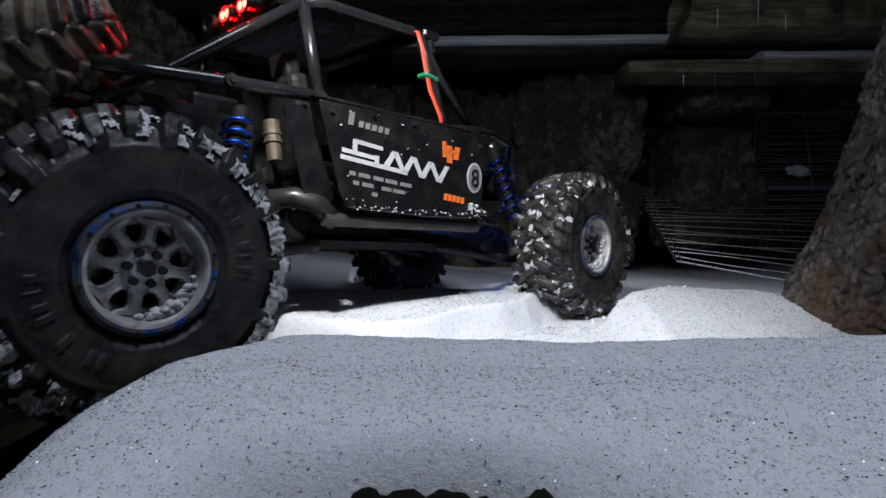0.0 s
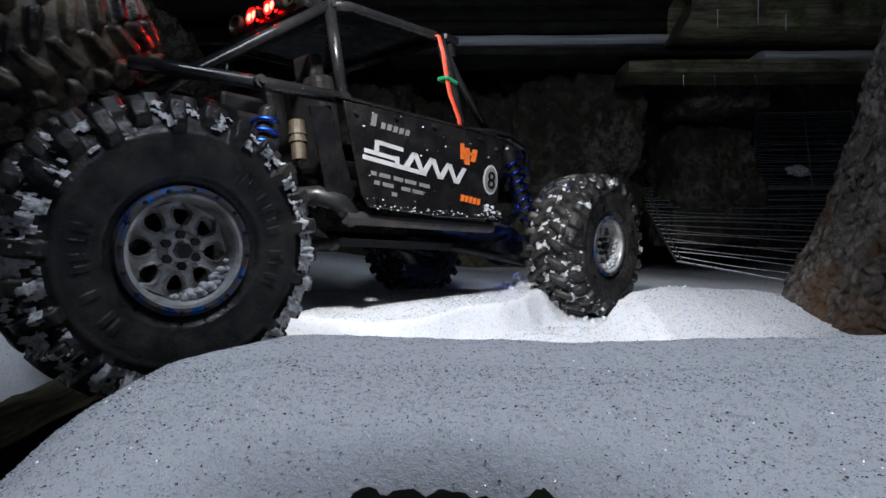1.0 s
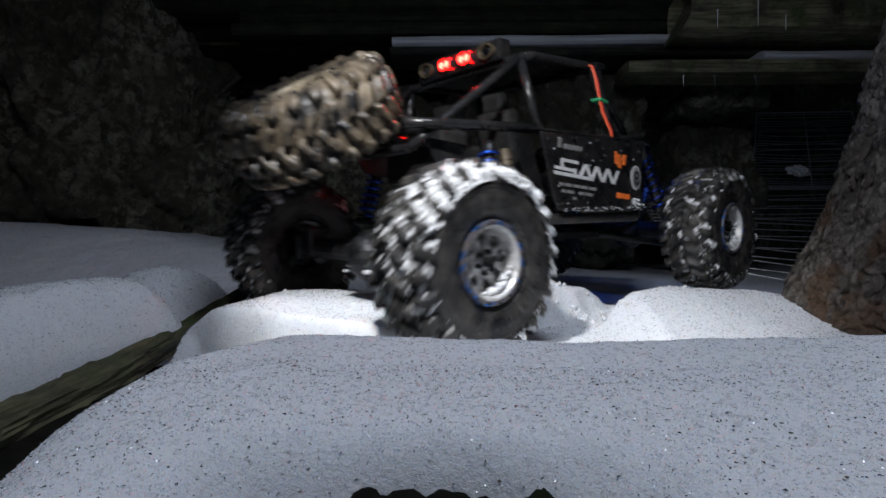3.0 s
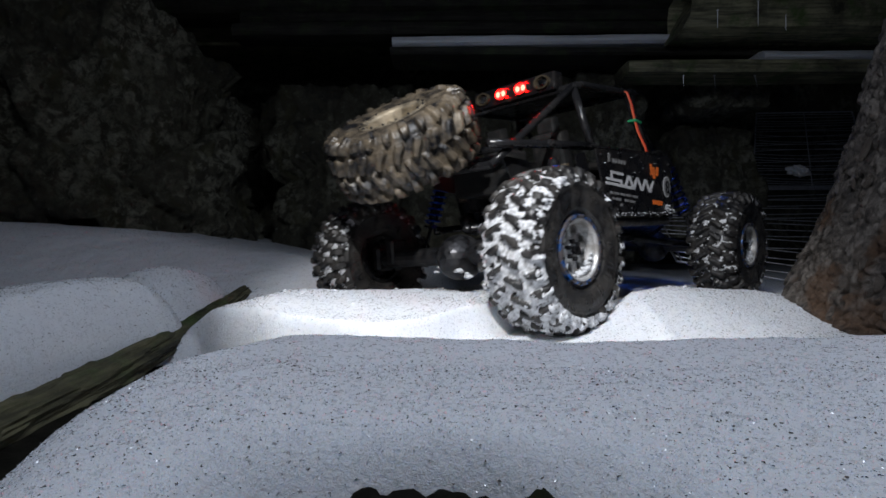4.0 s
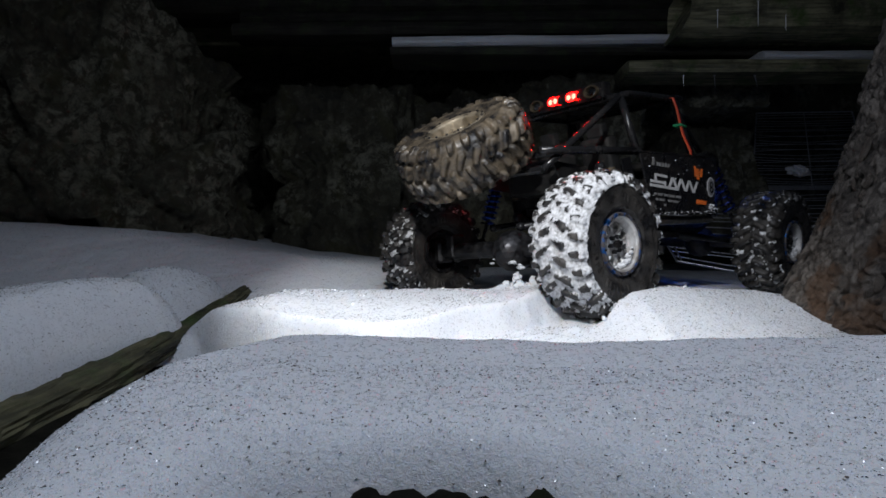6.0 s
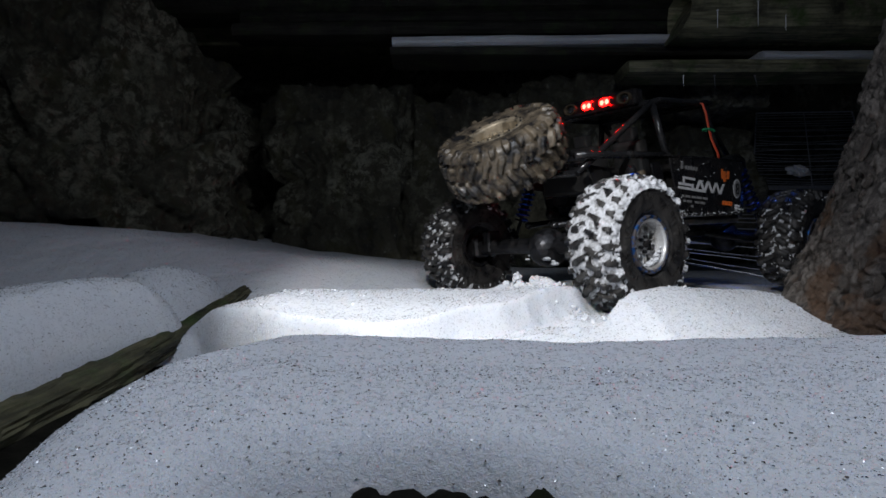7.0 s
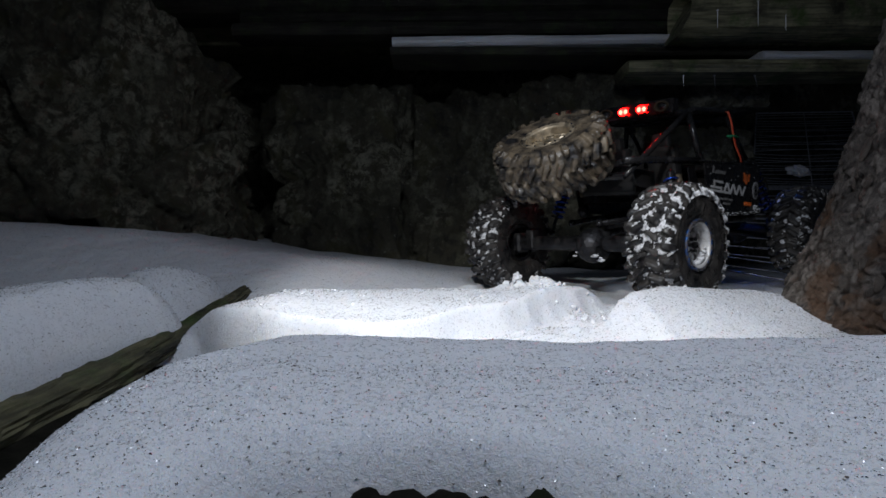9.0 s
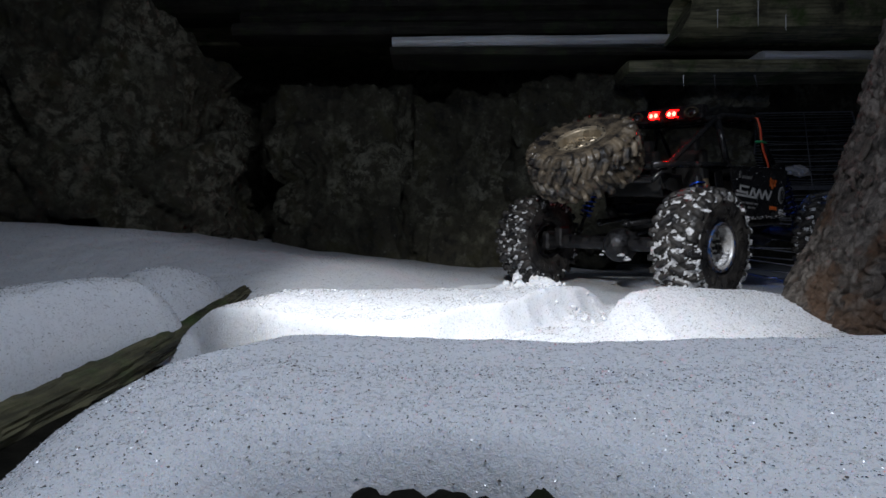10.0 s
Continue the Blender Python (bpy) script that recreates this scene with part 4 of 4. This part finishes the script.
    # roof sheet
    bm = bmesh.new()
    plate(bm, [(-0.066, 0.1560), (-0.05, 0.1590), (0.03, 0.1625), (0.03, 0.1610), (-0.05, 0.1575), (-0.066, 0.1545)], -0.069, 0.138)
    add("roof_panel", bm, PANEL, "dull black roof sheet")

    # light bar with four pods, the middle two lit
    bm = bmesh.new()
    box(bm, -0.073, -0.0055, 0.1625, 0.014, 0.108, 0.0185, bevel=0.003, seg=2)
    bar = add("light_bar", bm, PANEL, "black light bar with two red lamps lit")
    for y0 in (-0.0450, -0.0186, 0.0077, 0.0340):
        lit = -0.03 < y0 < 0.02
        bm = bmesh.new()
        lathe(bm, [(0.0, 0.0085), (-0.004, 0.0085), (-0.004, 0.0068), (-0.001, 0.0060)], 20)
        bmesh.ops.transform(bm, matrix=pose(-0.0795, y0, 0.1625, 0, 0, -90) @ Matrix.Diagonal((1.1, 1, 0.78, 1)), verts=bm.verts)
        sub("lamp_bezel", bm, PLASTIC if lit else GOLD, bar)
        bm = bmesh.new()
        if lit:
            box(bm, -0.0815, y0, 0.1625, 0.002, 0.0155, 0.0098, bevel=0.0008)
            sub("red_lens", bm, REDGLOW, bar, "lit red lamp lens")
            bm = bmesh.new()
            for dy in (-0.0036, 0.0036):
                ball(bm, (-0.0827, y0 + dy, 0.1625), 0.0028, 2, (0.4, 1, 1.1))
            sub("red_bulb", bm, REDHOT, bar, "glowing red bulb")
        else:
            ball(bm, (-0.0805, y0, 0.1625), 0.0060, 2, (0.3, 1, 0.75))
            sub("clear_lens", bm, LENS, bar, "unlit clear lamp lens")

    # side panels with their decals
    outline = [(-0.0705, 0.0915), (-0.02, 0.0925), (0.035, 0.0925), (0.072, 0.0915), (0.083, 0.0900), (0.0785, 0.0275), (0.02, 0.0262), (-0.048, 0.0290), (-0.0535, 0.036)]
    for s in (-1, 1):
        bm = bmesh.new()
        plate(bm, outline, s * 0.0940, -s * 0.0022)
        bmesh.ops.bevel(bm, geom=bm.edges[:], offset=0.0006, segments=1, affect="EDGES")
        panel = add("side_panel", bm, PANEL, "scuffed black side panel with white and orange decals")
        if s > 0:
            continue
        y = -0.0940

        def decal(name, shapes, material, label, lift=0.0005):
            bm = bmesh.new()
            for sh in shapes:
                plate(bm, sh, y - lift, 0.0003)
            sub(name, bm, material, panel, label)

        def slab(x0, x1, z0, z1, lean=0.0):
            return [(x0, z0), (x1, z0), (x1 + lean, z1), (x0 + lean, z1)]

        # white racing emblem of slanting strokes, drawn as plain shapes
        def shear(pts):
            return [(x, 0.0655 + (z - 0.0653) * 0.66 - (x + 0.054) * 0.09) for x, z in pts]
        strokes = [slab(-0.055, 0.000, 0.0545, 0.0588), slab(-0.054, -0.028, 0.0612, 0.0652), slab(-0.044, -0.022, 0.0722, 0.0762)]
        x = -0.022
        for i in range(7):
            up = 1 if i % 2 == 0 else -1
            strokes.append([(x - 0.0005, 0.0555 if up > 0 else 0.0750), (x + 0.0047, 0.0555 if up > 0 else 0.0750), (x + 0.0125, 0.0750 if up > 0 else 0.0555), (x + 0.0083, 0.0750 if up > 0 else 0.0555)])
            x += 0.0084
        strokes.append(slab(-0.046, -0.0425, 0.0640, 0.0756))
        strokes.append(slab(-0.0285, -0.0250, 0.0560, 0.0660))
        decal("white_emblem", [shear(p) for p in strokes], WHITE, "white slanting racing emblem")
        decal("grey_emblem", [slab(-0.050, -0.046, 0.0800, 0.0880, 0.001)] + [slab(-0.042 + i * 0.0052, -0.0385 + i * 0.0052, 0.0795 - i * 0.0003, 0.0835 - i * 0.0003, 0.0008) for i in range(5)], GREY, "faint grey maker emblem")
        small = []
        for j, (z, xs_) in enumerate(((0.0500, (-0.048, -0.041, -0.029, -0.019, -0.006)), (0.0445, (-0.045, -0.038, -0.022, -0.012)), (0.0395, (-0.030,)))):
            for i, xx in enumerate(xs_):
                small.append(slab(xx, xx + (0.0045, 0.009, 0.008, 0.010, 0.010)[i], z - 0.0012, z + 0.0014))
        decal("small_decals", [[(x, z - (x + 0.054) * 0.08 + 0.001) for x, z in p] for p in small], GREY, "row of small grey sponsor bars")
        decal("orange_emblem", [slab(0.034, 0.0378, 0.0700, 0.0815, -0.001), slab(0.0385, 0.0440, 0.0665, 0.0790, -0.001), slab(0.0448, 0.0500, 0.0695, 0.0790, 0.002), slab(0.0352, 0.049, 0.0740, 0.0762)], ORANGE, "orange emblem of plain shapes")
        decal("orange_strip", [[(0.036 + i * 0.0045, 0.0392 - i * 0.0004), (0.0394 + i * 0.0045, 0.0392 - i * 0.0004), (0.0402 + i * 0.0045, 0.0440 - i * 0.0004), (0.0368 + i * 0.0045, 0.0440 - i * 0.0004)] for i in range(5)], ORANGE, "orange lettering bars")
        decal("number_oval", [[(0.0690 + 0.0085 * math.cos(2 * math.pi * i / 28), 0.0582 + 0.0115 * math.sin(2 * math.pi * i / 28)) for i in range(28)]], WHITE, "white oval number plate")
        decal("number_inset", [[(0.0690 + 0.0072 * math.cos(2 * math.pi * i / 28), 0.0582 + 0.0100 * math.sin(2 * math.pi * i / 28)) for i in range(28)]], GREY, "grey oval inset", 0.0008)
        cu = bpy.data.curves.new("number", "FONT")
        cu.body, cu.size, cu.extrude, cu.align_x = "8", 0.019, 0.0002, "CENTER"
        tmp = bpy.data.objects.new("number", cu)
        me = bpy.data.meshes.new_from_object(tmp)
        bpy.data.objects.remove(tmp)
        me.materials.clear()
        me.materials.append(PANEL)
        num = new("number", me)
        num.parent = panel
        num.matrix_basis = FIT @ pose(0.0690, y - 0.0013, 0.0515, 90, 0, 0)
        num["label"] = "black race number"

    # panel trim: fixing screws, bent top flange, lower lip, rear gusset
    for s in (-1, 1):
        for x, z in ((-0.062, 0.086), (-0.03, 0.0885), (0.005, 0.0888), (0.055, 0.088), (0.074, 0.083), (0.0745, 0.036), (0.02, 0.030), (-0.042, 0.034)):
            bm = bmesh.new()
            rod(bm, (x, s * 0.0930, z), (x, s * 0.0955, z), 0.0014, 8)
            add("panel_screw", bm, STEEL)
        bm = bmesh.new()
        rod(bm, (-0.060, s * 0.085, 0.0215), (0.083, s * 0.085, 0.0210), 0.0045, 12)
        add("rock_slider", bm, RUSTY, "muddy scratched rock slider")
        bm = bmesh.new()
        box(bm, 0.0, s * 0.0885, 0.0935, 0.150, 0.012, 0.0016, bevel=0.0004)
        add("door_sill", bm, PANEL)
        bm = bmesh.new()
        plate(bm, [(-0.088, 0.086), (-0.073, 0.089), (-0.052, 0.036), (-0.060, 0.022), (-0.070, 0.026)], s * 0.084, 0.0016)
        add("rear_gusset", bm, PANEL, "dull black gusset plate")
        bm = bmesh.new()
        rod(bm, (0.045, s * 0.086, 0.0925), (0.083, s * 0.079, 0.0985), 0.0036, 10)
        sweep(bm, [(0.083, s * 0.079, 0.0985), (0.12, s * 0.068, 0.102), (0.166, s * 0.052, 0.100), (0.185, s * 0.045, 0.075)], 0.0036, 10)
        add("front_rail", bm, TUBE)
        bm = bmesh.new()
        sweep(bm, [(0.080, s * 0.086, 0.028), (0.12, s * 0.072, 0.026), (0.165, s * 0.050, 0.040), (0.185, s * 0.045, 0.075)], 0.0036, 10)
        add("lower_rail", bm, TUBE)
        # grey tail plates
        bm = bmesh.new()
        plate(bm, [(-0.155, 0.086), (-0.118, 0.083), (-0.112, 0.062), (-0.142, 0.066)], s * 0.052, 0.0018)
        add("tail_plate", bm, PLASTIC, "scuffed grey tail plate")
        # seat and inner panels
        bm = bmesh.new()
        box(bm, -0.052, s * 0.034, 0.085, 0.016, 0.040, 0.066, Matrix.Rotation(-0.22, 4, "Y"), 0.005, 2)
        box(bm, -0.020, s * 0.034, 0.055, 0.060, 0.042, 0.014, bevel=0.004, seg=2)
        box(bm, -0.060, s * 0.034, 0.124, 0.011, 0.022, 0.016, Matrix.Rotation(-0.22, 4, "Y"), 0.003, 2)
        add("seat", bm, PLASTIC, "grey moulded bucket seat")
        # shocks
        for x0, zt, x1, yo in ((-0.109, 0.079, -0.150, 0.074), (0.118, 0.090, 0.152, 0.070)):
            top, bot = Vector((x0, s * yo, zt)), Vector((x1 if x0 > 0 else -0.128, s * (yo + 0.014), 0.006))
            bm = bmesh.new()
            rod(bm, top, top.lerp(bot, 0.62), 0.0052, 14)
            rod(bm, top.lerp(bot, 0.6), bot, 0.0022, 10)
            rod(bm, top.lerp(bot, 0.70), top.lerp(bot, 0.73), 0.0078, 16)
            ball(bm, top, 0.0052, 2)
            ball(bm, bot, 0.0045, 2)
            sh = add("shock_absorber", bm, TUBE, "dark shock absorber with blue coil spring")
            bm = bmesh.new()
            d = bot - top
            qd = d.to_track_quat("Z", "Y")
            pts = [top + d * (0.08 + 0.62 * i / 110) + qd @ Vector((0.0078 * math.cos(i * 0.4), 0.0078 * math.sin(i * 0.4), 0)) for i in range(111)]
            sweep(bm, pts, 0.0012, 6)
            sub("coil_spring", bm, SPRING if x0 < 0 else DARKBLUE, sh, "blue coil spring", True)
        bm = bmesh.new()
        lathe(bm, [(0, 0.001), (0, 0.0055), (-0.010, 0.0055), (-0.0105, 0.0062), (-0.013, 0.0062), (-0.0135, 0.0054), (-0.017, 0.0054), (-0.0175, 0.0062), (-0.020, 0.0062), (-0.0205, 0.0050), (-0.036, 0.0050), (-0.036, 0.001)], 18)
        bmesh.ops.transform(bm, matrix=pose(-0.0885, s * 0.071, 0.078, 78, 0, 0) @ Matrix.Diagonal((0.9, 0.68, 0.9, 1)), verts=bm.verts)
        bmesh.ops.recalc_face_normals(bm, faces=bm.faces)
        add("shock_reservoir", bm, GOLD, "tan ribbed shock reservoir")
        # trailing links
        for name, p, q_, r in (("lower_link", (-0.045, 0.050, 0.004), (-0.176, 0.078, -0.010), 0.0045), ("upper_link", (-0.050, 0.030, 0.030), (-0.170, 0.020, 0.022), 0.0034),
                               ("lower_link", (0.070, 0.045, 0.004), (0.174, 0.074, -0.010), 0.0040)):
            bm = bmesh.new()
            rod(bm, (p[0], s * p[1], p[2]), (q_[0], s * q_[1], q_[2]), r, 12)
            ball(bm, (p[0], s * p[1], p[2]), r * 1.4, 2)
            ball(bm, (q_[0], s * q_[1], q_[2]), r * 1.4, 2)
            add(name, bm, STEEL if "lower" in name else TUBE, "worn grey suspension link", smooth=True)
        # rounded exhaust-like bracket by the gusset
        bm = bmesh.new()
        sweep(bm, [(-0.086, s * 0.066, 0.032), (-0.076, s * 0.078, 0.034), (-0.062, s * 0.083, 0.030), (-0.050, s * 0.082, 0.020)], 0.0062, 12)
        add("side_bracket", bm, PLASTIC, "rounded grey side bracket", smooth=True)

    # bits of snow caught on ledges of the body
    rng = random.Random(21)
    bm = bmesh.new()
    for i in range(150):
        k = rng.random()
        if k < 0.4:
            p = (rng.uniform(-0.045, 0.078), -0.0948 - rng.uniform(0, 0.002), 0.0285 + rng.uniform(-0.001, 0.003))
        elif k < 0.6:
            p = (rng.gauss(0.070, 0.006), -0.0952, 0.033 + rng.uniform(-0.004, 0.005))
        elif k < 0.85:
            p = (rng.uniform(-0.065, 0.08), -0.090 + rng.uniform(-0.001, 0.004), 0.0945)
        else:
            p = (rng.uniform(-0.06, 0.08), -0.0946, rng.uniform(0.03, 0.09))
        ball(bm, p, rng.uniform(0.0002, 0.0008) * (2.0 if 0.4 < k < 0.6 else 1), 1, (1.3, 1, 0.8))
    tagged(add("snow_bits", bm, PACKED, "bits of snow stuck to the body", smooth=True), kind="stuff")

    # axles with their housings
    axles = {}
    for x in (-0.18, 0.18):
        bm = bmesh.new()
        rod(bm, (x, -0.100, 0), (x, 0.100, 0), 0.0088, 14)
        ball(bm, (x, -0.02, -0.002), 0.021, 3, (1.15, 0.9, 1.0))
        rod(bm, (x, -0.02, 0), (x * 0.78, -0.01, 0.010), 0.010, 12, 0.006)
        for s in (-1, 1):
            box(bm, x, s * 0.074, 0.006, 0.020, 0.012, 0.026, bevel=0.002)
            box(bm, x, s * 0.097, 0, 0.022, 0.012, 0.026, bevel=0.003)
        axles["rear" if x < 0 else "front"] = add("axle", bm, STEEL, "dirty dark axle housing")
    rng = random.Random(4)
    bm = bmesh.new()
    for i in range(14):
        ball(bm, (-0.184 - rng.uniform(0, 0.016), -0.02 + rng.uniform(-0.018, 0.018), -0.012 + rng.uniform(-0.010, 0.006)), rng.uniform(0.0015, 0.0038), 2, (1, 1.5, 0.6))
    tagged(sub("snow_on_axle", bm, PACKED, axles["rear"], "snow stuck to the axle housing", True), kind="stuff")

    # belly plate, gearbox, motor, electronics tray
    bm = bmesh.new()
    plate(bm, [(-0.075, 0.020), (-0.050, 0.002), (0.110, 0.000), (0.150, 0.014), (0.150, 0.018), (0.108, 0.006), (-0.048, 0.008), (-0.073, 0.024)], -0.050, 0.10)
    add("skid_plate", bm, STEEL, "scraped steel belly plate")
    bm = bmesh.new()
    box(bm, -0.005, 0, 0.022, 0.10, 0.060, 0.030, bevel=0.005, seg=2)
    rod(bm, (0.02, -0.040, 0.034), (0.02, 0.028, 0.034), 0.017, 20)
    add("gearbox", bm, PANEL)
    for p, q_ in (((-0.055, 0, 0.016), (-0.150, -0.012, 0.008)), ((0.048, 0, 0.016), (0.150, -0.012, 0.008))):
        bm = bmesh.new()
        rod(bm, p, q_, 0.0042, 12)
        add("drive_shaft", bm, STEEL)
    bm = bmesh.new()
    box(bm, 0.0, 0, 0.044, 0.13, 0.166, 0.003)
    add("cab_floor", bm, PANEL)
    bm = bmesh.new()
    box(bm, 0.078, 0, 0.068, 0.004, 0.164, 0.050)
    box(bm, 0.062, 0, 0.0905, 0.034, 0.150, 0.010, bevel=0.003)
    add("dashboard", bm, PLASTIC, "dusty grey dashboard")
    bm = bmesh.new()
    plate(bm, [(0.080, 0.098), (0.120, 0.1015), (0.166, 0.099), (0.166, 0.0975), (0.120, 0.0995), (0.080, 0.0955)], -0.050, 0.10)
    add("bonnet", bm, PANEL, "black bonnet sheet")
    bm = bmesh.new()
    box(bm, -0.105, 0, 0.070, 0.044, 0.080, 0.030, bevel=0.004, seg=2)
    box(bm, -0.102, -0.012, 0.091, 0.030, 0.030, 0.014, bevel=0.003, seg=2)
    add("rear_box", bm, PLASTIC, "grey battery and receiver box")
    bm = bmesh.new()
    sweep(bm, [(0.185, -0.045, 0.075), (0.190, -0.02, 0.078), (0.190, 0.02, 0.078), (0.185, 0.045, 0.075)], 0.0036, 10)
    rod(bm, (0.166, -0.052, 0.100), (0.166, 0.052, 0.100), 0.0034, 10)
    add("front_bumper", bm, TUBE)

    # small hooded blue lamps beside the nose
    for s in (-1, 1):
        bm = bmesh.new()
        box(bm, 0.1440, s * 0.046, 0.058, 0.004, 0.026, 0.024, bevel=0.001)
        box(bm, 0.1520, s * 0.046, 0.0695, 0.020, 0.026, 0.003, bevel=0.001)
        lamp_pod = add("headlight", bm, PANEL, "small hooded blue-lit headlight")
        bm = bmesh.new()
        ball(bm, (0.1490, s * 0.048, 0.057), 0.0050, 2, (0.6, 1, 1))
        sub("blue_lens", bm, BLUEGLOW, lamp_pod, "glowing blue lens")

    # loose lamp wiring down the windscreen pillar, with its green tie
    for off, mat in ((0.0, REDWIRE), (0.0021, ORWIRE)):
        bm = bmesh.new()
        sweep(bm, [(0.021 - off, -0.066, 0.160), (0.0215 - off, -0.0785, 0.1595), (0.0240 - off, -0.0815, 0.147), (0.0265 - off, -0.0825, 0.134), (0.0300 - off, -0.0845, 0.118), (0.0365 - off, -0.089, 0.100), (0.0400 - off, -0.089, 0.088)], 0.0009, 8)
        add("wire", bm, mat, "red and orange lamp wire", smooth=True)
    bm = bmesh.new()
    box(bm, 0.0300, -0.0805, 0.1283, 0.0135, 0.0105, 0.0030, Matrix.Rotation(0.15, 4, "Y"), 0.001)
    add("cable_tie", bm, GREEN, "green cable tie")
    for s in (-1, 1):
        bm = bmesh.new()
        box(bm, 0.036, s * 0.072, 0.1620, 0.016, 0.012, 0.006, bevel=0.0015)
        rod(bm, (0.040, s * 0.072, 0.150), (0.036, s * 0.072, 0.163), 0.0045, 10)
        add("pillar_clamp", bm, PANEL)
    return car, wheels, axles, heaps


crawler, crawler_wheels, crawler_axles, rim_heaps = build_crawler()


def motions():
    """Everything that moves: the crawler, and its wheels in the crawler's space."""
    walk(crawler, DRIVE)
    # roll of the wheels: the way covered over the tyre's radius, with some slip in the deep snow
    way, roll = 0.0, [(0.0, 0.0)]
    for (t0, a), (t1, b) in zip(DRIVE, DRIVE[1:]):
        way += (b.translation - a.translation).length * (1.5 if 1.0 <= t0 < 2.0 else 2.0 if 2.0 <= t0 < 2.6 else 1.5 if 2.6 <= t0 < 3.0 else 1.1)
        roll.append((t1, math.degrees(way / TYRE_R)))
    times = sorted({round(i * 0.25, 2) for i in range(41)} | {0.1, 0.9, 1.1, 1.9, 2.1})
    ts, rs = [r[0] for r in roll], [r[1] for r in roll]

    def turned(key, t):
        """The wheels turn in jerks; the rear pair halts for a moment at two seconds."""
        knots = [(0.0, 0.0), (0.1, 0.0), (0.9, 1.0), (1.1, 1.0)] + ([(1.9, 2.0), (2.1, 2.0)] if key[0] == "r" else []) + [(2.5, 2.5), (10.0, 10.0)]
        return float(np.interp(np.interp(t, [k[0] for k in knots], [k[1] for k in knots]), ts, rs))

    def travel(key, t):
        return float(np.interp(t, [r[0] for r in SPRINGS], [r[SPRING_OF[key]] for r in SPRINGS]))

    def lean(end, t):
        right, left = travel(end + "r", t), travel(end + "l", t)
        return (right + left) / 2, math.degrees(math.atan2(left - right, 2 * abs(HUBS[end + "r"][1])))

    for end, axle in (("r", crawler_axles["rear"]), ("f", crawler_axles["front"])):
        walk(axle, [(t, pose(0, 0, lean(end, t)[0], lean(end, t)[1], 0, 0)) for t in times])
    for key, w in crawler_wheels.items():
        hx, hy = HUBS[key]
        start = {"rr": 10, "fr": 40, "rl": 75, "fl": 20}[key]
        rows = []
        for t in times:
            a = start + turned(key, t)
            rows.append((t, pose(hx, hy, travel(key, t), lean(key[0], t)[1], 0, 0) @ pose(0, 0, 0, 0, a, 0) @ pose(0, 0, 0, 0, 0, 0 if hy < 0 else 180)))
        walk(w, rows)
        if key in rim_heaps:
            walk(rim_heaps[key], [(t, pose(hx, hy, travel(key, t), lean(key[0], t)[1], 0, 0)) for t in times])


motions()
